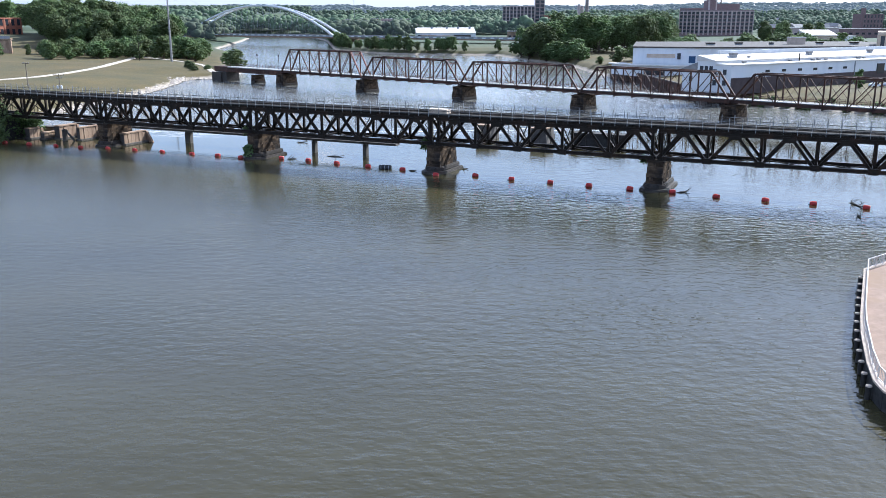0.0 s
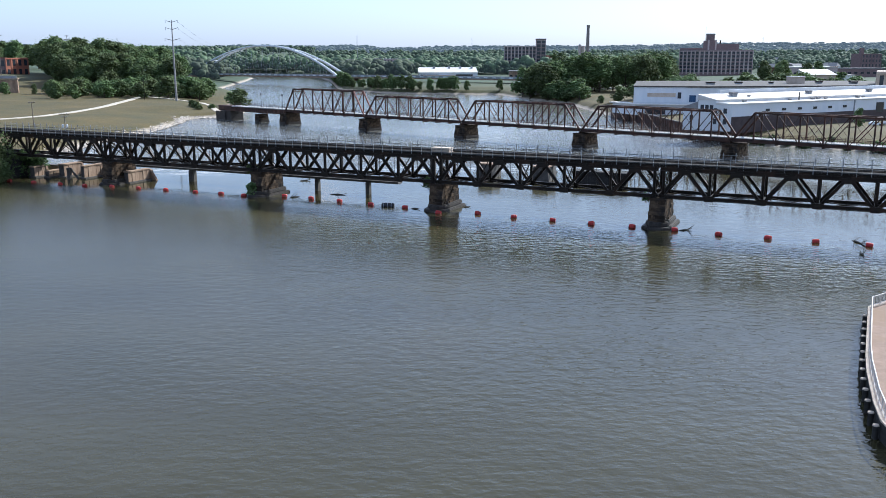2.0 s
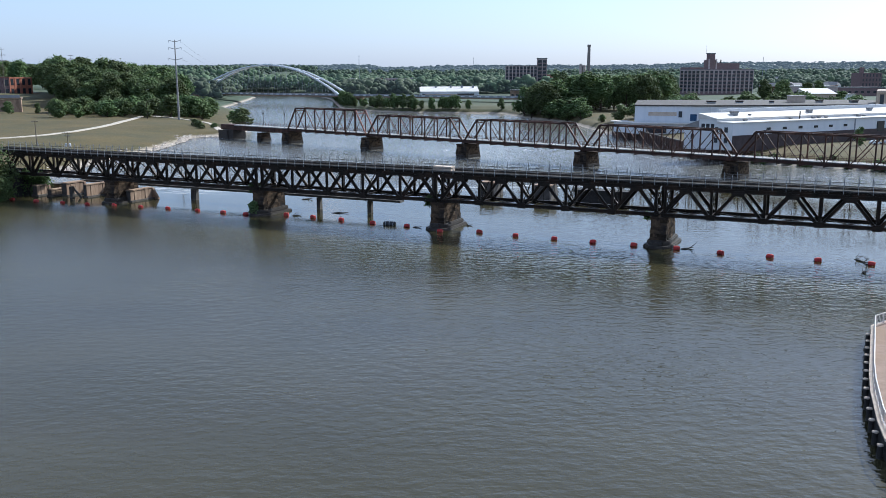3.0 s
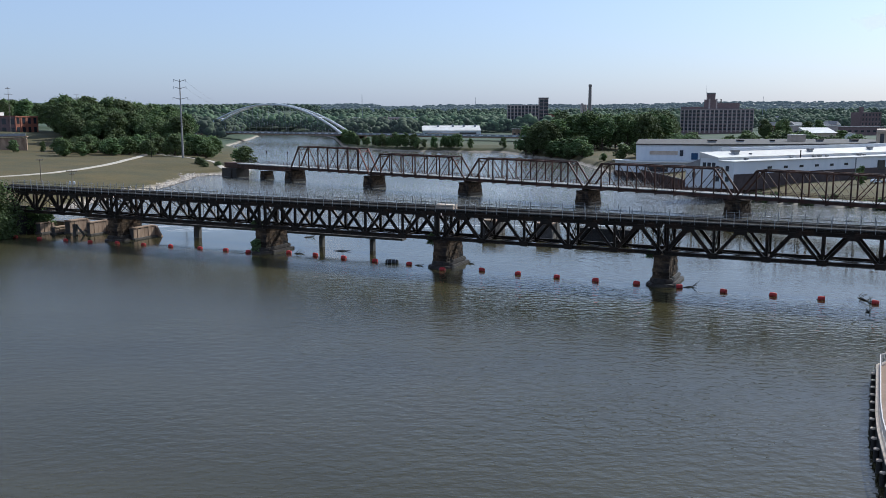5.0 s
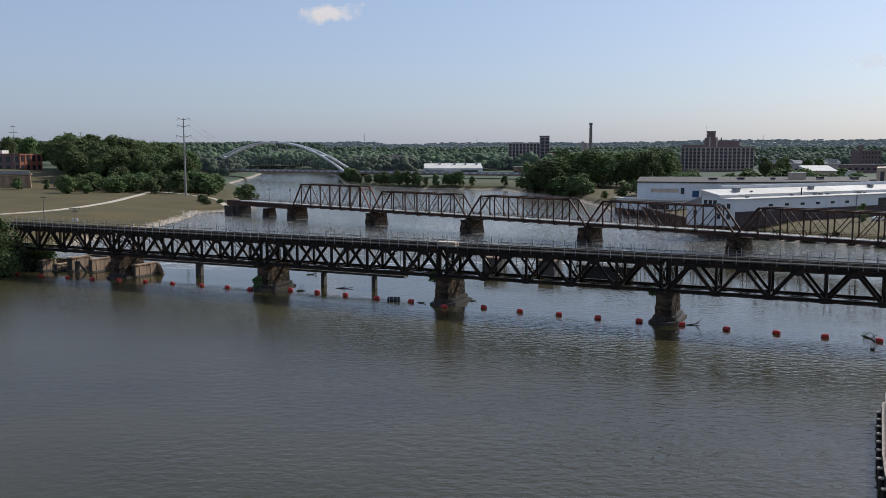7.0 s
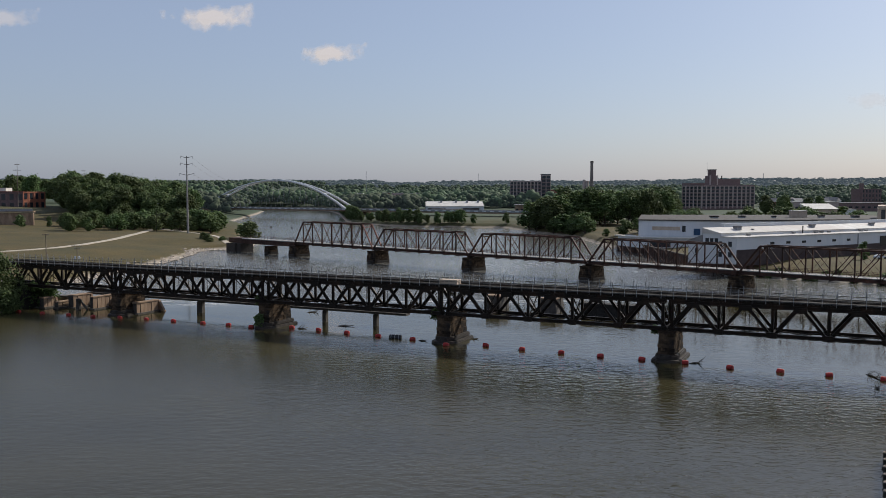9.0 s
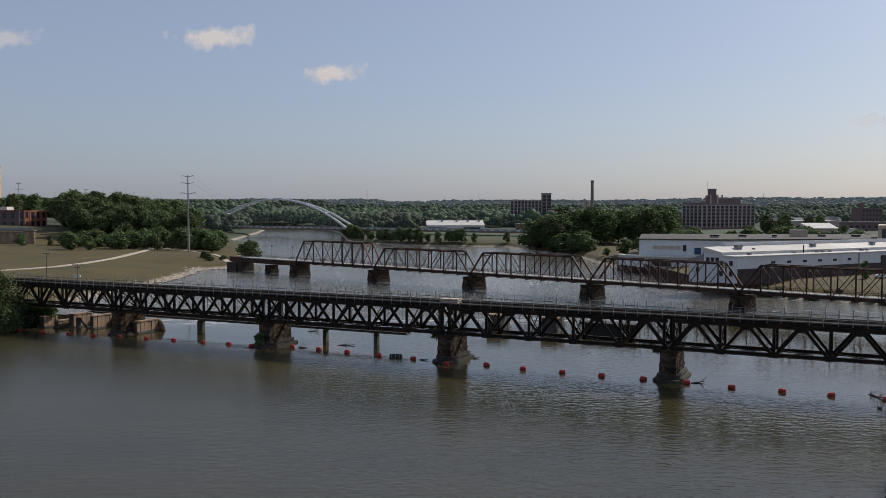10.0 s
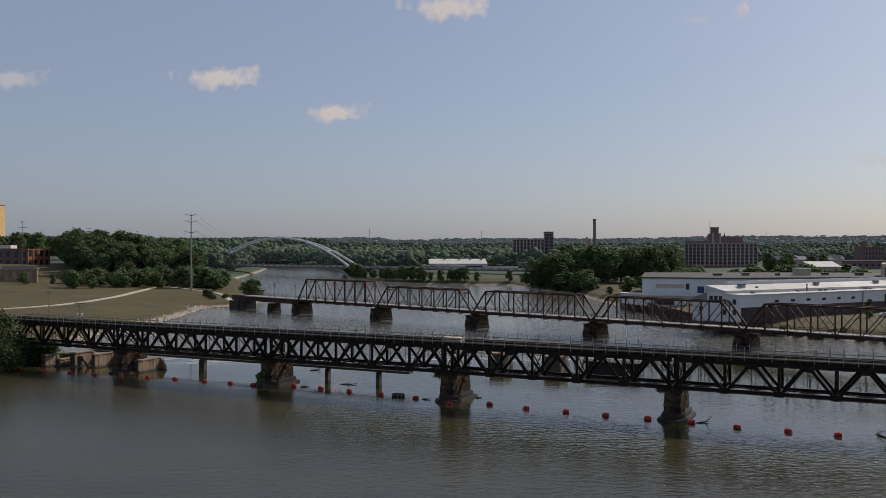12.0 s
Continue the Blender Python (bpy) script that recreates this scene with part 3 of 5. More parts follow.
def through_truss_span(top, portal):
    root = thing("truss_span", "rust-brown steel through-truss span carrying a pale foot path", "bridge span", "spans of the foot bridge")
    L, n, half, lo = FB_SPAN, 8, 2.5, 5.6
    pl = L / n
    for y in (-half, half):
        part("bottom_chord", girder((0.1, y, lo), (L - 0.1, y, lo), 0.4, 0.75), RUST, root)
        part("top_chord", girder((pl, y, top), (L - pl, y, top), 0.45, 0.5), RUST, root)
        part("end_post", girder((0.3, y, lo), (pl, y, top), 0.42, 0.5), RUST, root)
        part("end_post", girder((L - pl, y, top), (L - 0.3, y, lo), 0.42, 0.5), portal, root)
        for i in range(1, n):
            part("post", girder((i * pl, y, lo), (i * pl, y, top), 0.3, 0.36), RUST, root)
        for i in range(1, n - 1):
            a, b = (i * pl, top), ((i + 1) * pl, lo)
            if i >= n / 2:
                a, b = (i * pl, lo), ((i + 1) * pl, top)
            part("diagonal", girder((a[0], y, a[1]), (b[0], y, b[1]), 0.2, 0.2), RUST, root)
            if i in (2, 3, 4, 5):
                part("counter_rod", bar((a[0], y, lo if a[1] == top else top), (b[0], y, top if b[1] == lo else lo), 0.09, 0.09), RUST, root)
    for i in range(n + 1):
        x = min(max(i * pl, 0.5), L - 0.5)
        part("floor_beam", girder((x, -2.7, 5.12), (x, 2.7, 5.12), 0.35, 0.56, side=(1, 0, 0)), RUST, root)
        if 0 < i < n:
            part("top_strut", girder((x, -half, top), (x, half, top), 0.25, 0.3, side=(1, 0, 0)), RUST, root)
            if i < n - 1:
                bm = bmesh.new()
                bar((x, -half, top), (x + pl, half, top), 0.1, 0.1, bm)
                bar((x, half, top), (x + pl, -half, top), 0.1, 0.1, bm)
                part("top_bracing", bm, RUST, root)
    for x, s in ((pl, -1), (L - pl, 1)):
        bm = bmesh.new()
        bar((x + s * 0.9, -half, top - 1.1), (x + s * 0.9, half, top - 1.1), 0.25, 0.25, bm)
        bar((x, -half, top), (x + s * 0.9, 0, top - 1.1), 0.12, 0.12, bm)
        bar((x, half, top), (x + s * 0.9, 0, top - 1.1), 0.12, 0.12, bm)
        part("portal_brace", bm, portal if s > 0 else RUST, root)
    for y in (-1.6, 0, 1.6):
        part("stringer", girder((0.05, y, 5.85), (L - 0.05, y, 5.85), 0.3, 0.5), RUST, root)
    part("deck", boxed(0.02, L - 0.02, -2.25, 2.25, 6.12, 6.32), PATH_DECK, root, "pale concrete foot path")
    bridge_fence(root, L, -2.15, 6.35, RUST)
    bridge_fence(root, L, 2.15, 6.35, RUST)
    return root


o = F1
first = through_truss_span(14.7, RUST_BARE)
first.matrix_basis = pose(o.x, o.y, 0, 0, 0, FB_ANGLE)
other = through_truss_span(13.15, RUST)
for i in range(1, 5):
    o = F1 + FU * (FB_SPAN * i)
    m = pose(o.x, o.y, 0, 0, 0, FB_ANGLE)
    if i == 1:
        other.matrix_basis = m
    else:
        copy_thing(other, m)
fpier = masonry_pier("dark limestone pier under the foot bridge", 4.0, 7.0, 0.3, 4.3, 0.09, 0.7, 0.3)
for i in range(0, 5):
    o = F1 + FU * (FB_SPAN * i)
    m = pose(o.x, o.y, 0, 0, 0, FB_ANGLE)
    if i == 0:
        fpier.matrix_basis = m
    else:
        copy_thing(fpier, m)
low = masonry_pier("low limestone pier under the girder approach", 2.6, 4.6, 0.3, 3.2, 0.1, 0.7, 0.3)
o = F1 - FU * 19.5
low.matrix_basis = pose(o.x, o.y, 0, 0, 0, FB_ANGLE)


def approach():
    root = thing("girder_span", "dark red plate-girder approach span with a railing", "bridge span", "spans of the foot bridge")
    L = 38.0
    for y in (-2.3, 2.3):
        part("plate_girder", girder((0, y, 5.0), (L, y, 5.0), 0.4, 1.9, web=0.2), RUST, root)
    for i in range(14):
        x = 1 + i * (L - 2) / 13
        part("web_stiffener", boxed(x - 0.06, x + 0.06, -2.52, 2.52, 4.25, 5.75), RUST, root)
    part("deck", boxed(0, L, -2.4, 2.4, 6.0, 6.32), PATH_DECK, root, "pale concrete foot path")
    bridge_fence(root, L, -2.3, 6.35, RUST)
    bridge_fence(root, L, 2.3, 6.35, RUST)
    return root


ap = approach()
o = F1 - FU * 38.0
ap.matrix_basis = pose(o.x, o.y, 0, 0, 0, FB_ANGLE)
o = F1 - FU * 41.0
ab = thing("abutment", "stone abutment of the foot bridge on the rocky bank", "abutment", at=pose(o.x, o.y, 0, 0, 0, FB_ANGLE))
part("wall", boxed(-4, 3.4, -3.4, 3.4, -1, 4.0), STONE_WET, ab)
part("wing_wall", boxed(-7, 0, -3.9, -3.42, -1, 3.9), STONE_WET, ab)
part("deck_slab", boxed(-7, 2.9, -2.4, 2.4, 4.02, 6.3), RUST, ab)


def path_lamp(x, y, z, h=5.2):
    root = thing("lamp_post", "dark slender lamp post with a lantern head", "lamp post", "lamps on the foot bridge", at=pose(x, y, z))
    part("pole", sweep([(0, 0, 0), (0, 0, h)], [0.09, 0.06]), STEEL, root)
    part("lantern", sweep([(0, 0, h), (0, 0, h + 0.2), (0, 0, h + 0.75), (0, 0, h + 0.95)], [0.12, 0.28, 0.3, 0.05], 8), STEEL, root)


for s in (-2.0, -16.5):
    o = F1 + FU * s - Vector((0.669, 0.743, 0)) * 2.1
    path_lamp(o.x, o.y, 6.3)

# ---------------------------------------------------------------- the weir and its concrete works
def near_bridge(x, y, z=0.0, turn=0.0):
    """A pose from metres along and across the rail bridge."""
    o = NC + NU * x + NN * y
    return pose(o.x, o.y, z, 0, 0, NB_ANGLE + turn)


walkway = thing("dam_walkway", "concrete service walkway on slim piers behind the rail bridge", "walkway", at=near_bridge(0, 8.8))
part("deck", boxed(-103, -14, -0.9, 0.9, 2.65, 2.95), CONC_DARK, walkway)
for y in (-0.85, 0.85):
    part("kerb", boxed(-103, -14, y - 0.1, y + 0.1, 2.95, 3.12), CONC_DARK, walkway)
for x in (-68.0, -34.0, -21.5, -54.0):
    if x > -54 or x < -60:
        hw = 0.75 if x < -60 else 0.42
        bm = prism([(x - hw, -0.7), (x + hw, -0.7), (x + hw, 0.7), (x - hw, 0.7)], -1.5, 2.65)
        bmesh.ops.bevel(bm, geom=list(bm.edges), offset=0.2, segments=2, affect="EDGES")
        part("pier", bm, CONC_DARK, walkway, "damp dark concrete pier")


def buttress(x, y, w, d, h, slope, mat, label):
    root = thing("dam_buttress", label, "buttress", "concrete works of the weir", at=near_bridge(x, y))
    bm = bmesh.new()
    lo = [bm.verts.new(p) for p in ((-w / 2, -d / 2, -1), (w / 2 + slope, -d / 2, -1), (w / 2 + slope, d / 2, -1), (-w / 2, d / 2, -1))]
    hi = [bm.verts.new(p) for p in ((-w / 2, -d / 2 + slope * 0.5, h), (w / 2, -d / 2 + slope * 0.5, h), (w / 2, d / 2, h), (-w / 2, d / 2, h))]
    bm.faces.new(lo[::-1]), bm.faces.new(hi)
    for i in range(4):
        bm.faces.new((lo[i], lo[(i + 1) % 4], hi[(i + 1) % 4], hi[i]))
    bmesh.ops.recalc_face_normals(bm, faces=bm.faces)
    bmesh.ops.bevel(bm, geom=list(bm.edges), offset=0.12, segments=1, affect="EDGES")
    part("body", bm, mat, root)
    part("coping", boxed(-w / 2 - 0.1, w / 2 + 0.1, -d / 2 + slope * 0.5 - 0.1, d / 2 + 0.1, h - 0.01, h + 0.25), CONCRETE, root)
    return root




def bay_wall(x, y, w, d, h, toe, label):
    """A long side wall of a sluice bay: upright board-marked panels, a coping and a sloping toe at its river end."""
    root = thing("bay_wall", label, "dam wall", "concrete works of the weir", at=near_bridge(x, y))
    # darker core puts shade on the front end; the sunlit side gets brown panels
    part("core", boxed(-w, -0.12, 0.0, d, -1.2, h - 0.02), CONC_DARK, root)
    n = max(3, int(d / 1.1))
    for i in range(n):
        a, b = i * d / n + 0.05, (i + 1) * d / n - 0.05
        part("panel", boxed(-0.14, 0.04 * ((i * 5) % 3), a, b, -1.2, h - 0.05 - 0.12 * ((i * 3) % 2)), CONCRETE, root)
    part("coping", boxed(-w - 0.1, 0.16, -0.1, d + 0.1, h, h + 0.24), CONCRETE, root)
    bm = bmesh.new()
    v = [bm.verts.new(p) for p in ((-w, d + 0.02, -1), (toe, d + 0.02, -1), (toe, d + 0.7, -1), (-w, d + 0.7, -1), (-w, d + 0.02, h), (0.1, d + 0.02, h), (0.1, d + 0.7, h), (-w, d + 0.7, h))]
    for f in ((3, 2, 1, 0), (4, 5, 6, 7), (0, 1, 5, 4), (1, 2, 6, 5), (2, 3, 7, 6), (3, 0, 4, 7)):
        bm.faces.new([v[i] for i in f])
    bmesh.ops.bevel(bm, geom=list(bm.edges), offset=0.06, segments=1, affect="EDGES")
    part("toe", bm, CONCRETE, root, "pale sloping concrete toe")
    part("footing", boxed(-w - 0.2, 0.7, -0.3, d, -1.2, 0.35), CONC_DARK, root)
    return root


bay_wall(-106.2, -2.2, 1.4, 3.2, 2.4, 0.8, "low stained concrete sluice wall beside the tree")
bay_wall(-102.6, -1.2, 1.2, 5.0, 1.5, 0.6, "low brown concrete sluice wall under the rail bridge")
bay_wall(-99.6, 0.6, 1.6, 5.2, 3.0, 0.5, "stained brown concrete sluice wall under the rail bridge")
bay_wall(-93.6, 1.0, 0.9, 6.2, 2.9, 1.8, "brown board-marked concrete sluice wall with a pale toe")
bay_wall(-78.6, -0.4, 1.2, 6.8, 2.5, 2.4, "brown board-marked concrete wall behind the stone pier")
low_sill = thing("sluice_sill", "low brown concrete sill between the sluice walls", "sill", "concrete works of the weir", at=near_bridge(-98, 7.2))
part("sill", boxed(-14, 8.2, -0.6, 1.2, -1.2, 1.7), CONCRETE, low_sill)
part("sill_cap", boxed(-14.1, 8.3, -0.75, 1.3, 1.7, 1.9), CONC_DARK, low_sill)
prop = thing("sluice_post", "dark concrete post with a slanting brace", "post", "concrete works of the weir", at=near_bridge(-96.6, -0.6))
# shade on the post's front is put in as darker concrete
part("post", boxed(-0.4, 0.4, -0.4, 0.4, -1.2, 2.7), CONC_DARK, prop)
part("brace", bar((0.3, 0.2, 2.5), (1.9, 0.9, 0.0), 0.4, 0.4), CONC_DARK, prop)
for x, w in ((-8.5, 3.4), (5.1, 3.6)):
    buttress(x, 44, w, 6, 3.3, 0.3, CONC_DARK, "dark gate pier of the weir in white water")
gate = thing("weir_gate", "long dark steel weir gate with water spilling past", "weir gate", at=near_bridge(18.5, 44))
part("leaf", boxed(-6, 6, -1.2, 1.2, -1, 2.3), PILE, gate)
part("lifting_beam", boxed(-6.4, 6.4, -1.5, 1.5, 2.3, 2.8), PILE, gate)
catwalk = thing("weir_catwalk", "thin steel catwalk with handrail over the weir", "catwalk", at=near_bridge(0, 45))
part("deck", boxed(-24, 13, -0.5, 0.5, 3.6, 3.75), GALV, catwalk)
for y in (-0.5, 0.5):
    part("handrail", bar((-24, y, 4.8), (13, y, 4.8), 0.06, 0.06), GALV, catwalk)
    for i in range(14):
        x = -24 + i * 37 / 13
        part("handrail_post", boxed(x - 0.03, x + 0.03, y - 0.03, y + 0.03, 3.75, 4.8), GALV, catwalk)
part("far_support", boxed(-24.4, -23.4, -0.6, 0.6, -1.5, 3.6), CONC_DARK, catwalk)
ab2 = thing("abutment", "stone abutment of the rail bridge behind the tree, tree shade in its colour", "abutment", at=near_bridge(-108, 0))
# black colour stands in for the shade of the tree on the wall
part("wall", boxed(-22, -3.4, -4.6, 4.6, -1, 5.0), PILE, ab2)
part("bearing_shelf", boxed(-22, -3.1, -4.8, 4.8, 5.0, 5.12), CONC_DARK, ab2)

# ---------------------------------------------------------------- the promenade with its white railing
EDGE = [(55.0, 97.5), (46.9, 91.6), (42.5, 82.7), (39.2, 76.0), (37.2, 71.6), (34.6, 65.1), (33.4, 61.5), (33.2, 59.7), (34.5, 53.0), (40.0, 44.0), (50, 34)]
prom = thing("promenade", "tan paved promenade behind a river wall", "promenade", kind="structure")
part("paving", prism([(74, 100)] + EDGE + [(72, 26)], 0.6, 1.5), SAND, prom)
bm = bmesh.new()
for (ax, ay), (bx, by) in zip(EDGE, EDGE[1:]):
    bar((ax, ay, 0.1), (bx, by, 0.1), 0.4, 2.8, bm)
part("river_wall", bm, PILE, prom)
bm = bmesh.new()
for (ax, ay), (bx, by) in zip(EDGE, EDGE[1:]):
    bar((ax, ay, 1.56), (bx, by, 1.56), 0.5, 0.16, bm)
part("coping", bm, BEIGE, prom)


def along(line, gap):
    out, left = [], gap / 2
    for (ax, ay), (bx, by) in zip(line, line[1:]):
        n = math.hypot(bx - ax, by - ay)
        while left < n:
            out.append((ax + (bx - ax) * left / n, ay + (by - ay) * left / n, math.degrees(math.atan2(by - ay, bx - ax))))
            left += gap
        left -= n
    return out


railing = thing("railing", "white painted steel promenade railing", "railing")
for k, ((ax, ay), (bx, by)) in enumerate(zip(EDGE, EDGE[1:])):
    part("top_rail", bar((ax + 0.12, ay, 2.75), (bx + 0.12, by, 2.75), 0.09, 0.08), WHITE_RAIL, railing)
    part("bottom_rail", bar((ax + 0.12, ay, 1.8), (bx + 0.12, by, 1.8), 0.08, 0.06), WHITE_RAIL, railing)
for x, y, a in along(EDGE, 1.5):
    part("post", bar((x + 0.12, y, 1.5), (x + 0.12, y, 2.72), 0.09, 0.09), WHITE_RAIL, railing)
bm = bmesh.new()
for x, y, a in along(EDGE, 0.3):
    bar((x + 0.12, y, 1.8), (x + 0.12, y, 2.72), 0.025, 0.025, bm)
part("baluster", bm, WHITE_RAIL, railing, "thin white balusters")
pile = thing("fender_pile", "black tarred timber fender pile with a pale cap", "fender pile", "fender piles along the river wall")
part("shaft", sweep([(0, 0, -1.5), (0, 0, 1.05)], [0.22, 0.22], 10), PILE, pile)
part("cap", sweep([(0, 0, 1.05), (0, 0, 1.16)], [0.26, 0.22], 10), BEIGE, pile, "pale concrete cap")
for k, (x, y, a) in enumerate(along(EDGE[:8], 2.6)):
    m = pose(x - 0.5, y + 0.05, 0, 0, 0, a)
    if k == 0:
        pile.matrix_basis = m
    else:
        copy_thing(pile, m)

# ---------------------------------------------------------------- plants
def crown_mesh(name, seed, r, h, base, clumps, size, material, leaves=0):
    """A crown of many small clumps gathered on uneven boughs, with gaps."""
    rng = np.random.default_rng(seed)
    boughs = []
    for i in range(14):
        t = (i + rng.uniform(0.0, 1.0)) / 14
        a = rng.uniform(0, 2 * math.pi)
        reach = r * math.sin(math.pi * min(0.95, 0.22 + 0.72 * t)) * rng.uniform(0.45, 0.72)
        boughs.append((reach * math.cos(a), reach * math.sin(a), base + (h - base) * (0.12 + 0.74 * t), r * rng.uniform(0.36, 0.55)))
    boughs.append((0, 0, base + (h - base) * 0.82, r * 0.42))
    oct_v = np.array([(1, 0, 0), (-1, 0, 0), (0, 1, 0), (0, -1, 0), (0, 0, 1), (0, 0, -1)], float)
    oct_f = np.array([(0, 2, 4), (2, 1, 4), (1, 3, 4), (3, 0, 4), (2, 0, 5), (1, 2, 5), (3, 1, 5), (0, 3, 5)])
    V, F = [], []
    per = clumps // len(boughs)
    k = 0
    for bx, by, bz, br in boughs:
        for _ in range(per):
            d = rng.normal(size=3)
            d /= np.linalg.norm(d)
            p = np.array((bx, by, bz)) + d * br * rng.uniform(0.5, 1.1) * np.array((1, 1, 0.82))
            p[2] = max(p[2], base * 0.8)
            spin = np.linalg.qr(rng.normal(size=(3, 3)))[0]
            v = (oct_v * rng.uniform(0.55, 1.25, (6, 1)) * size * rng.uniform(0.6, 1.35)) @ spin * np.array((1, 1, 0.75)) + p
            V.append(v)
            F.append(oct_f + 6 * k)
            k += 1
    V = np.concatenate(V)
    F = np.concatenate(F).tolist()
    n0 = len(V)
    if leaves:
        L = []
        for j in range(leaves):
            bx, by, bz, br = boughs[rng.integers(len(boughs))]
            d = rng.normal(size=3)
            d /= np.linalg.norm(d)
            p = np.array((bx, by, bz)) + d * br * rng.uniform(0.95, 1.35)
            a, b = np.linalg.qr(rng.normal(size=(3, 2)))[0].T * size * rng.uniform(0.32, 0.6)
            L += [p - a, p - b * 0.6, p + a, p + b * 0.6]
            F.append([n0 + 4 * j + q for q in range(4)])
        V = np.concatenate([V, np.array(L)])
    me = joined(name, V.tolist(), F, material)
    me.shade_smooth()
    return me


def tree(name, label, category, group, seed, r, h, base, clumps, size, leaves=0, material=None):
    root = thing(name, label, category, group)
    rng = random.Random(seed)
    top = base + (h - base) * 0.55
    part("trunk", sweep([(0, 0, -1.0), (0.1, 0, base * 0.6), (0.2, 0.15, base), (0.1, 0.3, top)], [r * 0.085, r * 0.065, r * 0.05, r * 0.02], 8), BARK, root)
    for i in range(4):
        a = i * 1.57 + rng.uniform(-0.4, 0.4)
        z = base * rng.uniform(0.8, 1.2)
        part("limb", sweep([(0.1, 0.1, z), (r * 0.3 * math.cos(a), r * 0.3 * math.sin(a), z + r * 0.35), (r * 0.55 * math.cos(a), r * 0.55 * math.sin(a), z + r * 0.75)], [r * 0.04, r * 0.028, r * 0.01], 5), BARK, root)
    part("crown", crown_mesh("crown", seed, r, h, base, clumps, size, material or LEAF, leaves), LEAF, root)
    return root


TALL = [tree("tree", "tall broad-leaved tree in full summer leaf", "tree", "trees of the river woods", 10 + i, 6.6, 20.0, 1.6, 1100, 0.72, 500) for i in range(5)]
SMALL = [tree("tree", "small rounded broad-leaved tree on the bank", "tree", "small trees of the banks", 30 + i, 3.8, 9.0, 0.4, 480, 0.54, 220) for i in range(4)]
BUSH = [tree("bush", "dense dark green bush", "bush", "bushes of the banks", 50 + i, 3.0, 4.6, 0.2, 300, 0.55, 150) for i in range(3)]
USED = set()
rng = random.Random(7)


def plant(kinds, x, y, h, wide=1.0, sink=0.2):
    k = rng.choice(kinds)
    full = {id(t): s for kind, s in ((TALL, 20.0), (SMALL, 9.0), (BUSH, 4.6)) for t in kind}[id(k)]
    s = h / full
    m = pose(x, y, float(ground_z(x, y)) - sink, 0, 0, rng.uniform(0, 360))
    if id(k) not in USED:
        USED.add(id(k))
        k.matrix_basis = m @ Matrix.Diagonal((s * wide, s * wide, s, 1))
        return
    k2 = copy_thing(k, m)
    k2.matrix_basis = m @ Matrix.Diagonal((s * wide, s * wide, s, 1))


def woods(kinds, n, u0, u1, y0, y1, h0, h1, wide=1.0):
    """Trees scattered over a wedge of land; u is the bearing x / y."""
    put = []
    tries = 0
    while len(put) < n and tries < n * 40:
        tries += 1
        u, y = rng.uniform(u0, u1), rng.uniform(y0, y1)
        x = u * y
        if ground_z(x, y) < 0.4 or any((x - a) ** 2 + (y - b) ** 2 < (0.33 * h1) ** 2 for a, b in put):
            continue
        put.append((x, y))
        plant(kinds, x, y, rng.uniform(h0, h1), wide * rng.uniform(0.9, 1.2))


# the wooded hill behind the meadow: front edge low, taller behind
woods(SMALL, 30, -0.445, -0.318, 500, 560, 7, 12, 1.25)
woods(TALL, 44, -0.435, -0.295, 570, 640, 17, 24, 1.1)
woods(TALL, 48, -0.437, -0.286, 650, 740, 24, 30, 1.05)
woods(TALL, 14, -0.53, -0.44, 760, 860, 21, 26, 1.1)
# round the pylon and down to the water
woods(SMALL, 18, -0.305, -0.258, 505, 570, 8, 13, 1.15)
woods(SMALL, 9, -0.272, -0.256, 560, 640, 6, 8, 1.2)
for x, y, h in ((-103.5, 459, 10.5), (-108, 470, 9)):
    plant(SMALL, x, y, h, 1.35)
for x, y, h, w in ((-246, 505, 7.5, 1.1), (-236, 520, 6.5, 0.8), (-229, 527, 9, 1.1), (-206, 480, 9.5, 1.1), (-199, 486, 8, 1.1), (-211, 488, 10, 1.0)):
    plant(SMALL, x, y, h, w)
for x, y, h, w in ((-119, 436, 3.2, 1.3), (-123, 442, 3.4, 1.2), (-116, 428, 2.2, 1.4), (-113, 441, 2.4, 1.3)):
    plant(BUSH, x, y, h, w)
# the far bank: small trees along the shore, big ones by the lawn
k = 0
for (ax, ay), (bx, by) in zip(RIGHT_BANK[21:], RIGHT_BANK[22:27]):
    n = int(math.hypot(bx - ax, by - ay) / 4.2)
    for i in range(n):
        t = (i + rng.uniform(0.1, 0.9)) / n
        x, y = ax + (bx - ax) * t + rng.uniform(3, 7), ay + (by - ay) * t + rng.uniform(3, 8)
        if x < 46 and ground_z(x, y) > 0.3 and rng.random() < (0.55 if x > 12 else 0.95):
            plant(SMALL, x, y, rng.uniform(5.5, 11.5) * (0.75 if x > 12 else 1.0), rng.uniform(0.75, 1.1))
woods(TALL, 9, 0.085, 0.135, 555, 600, 19, 23, 1.15)
woods(TALL, 26, 0.13, 0.257, 560, 650, 22, 26, 1.1)
woods(SMALL, 8, 0.12, 0.165, 520, 548, 7, 12, 1.3)
for x, y, h, w in ((81, 512, 10, 1.2), (86, 470, 4.5, 1.2), (95, 466, 8.5, 1.4), (104, 470, 9, 1.4), (112, 480, 10, 1.4)):
    plant(SMALL, x, y, h, w)
woods(SMALL, 36, 0.262, 0.47, 500, 590, 9, 13, 1.35)
woods(TALL, 8, 0.36, 0.44, 660, 800, 14, 19, 1.1)
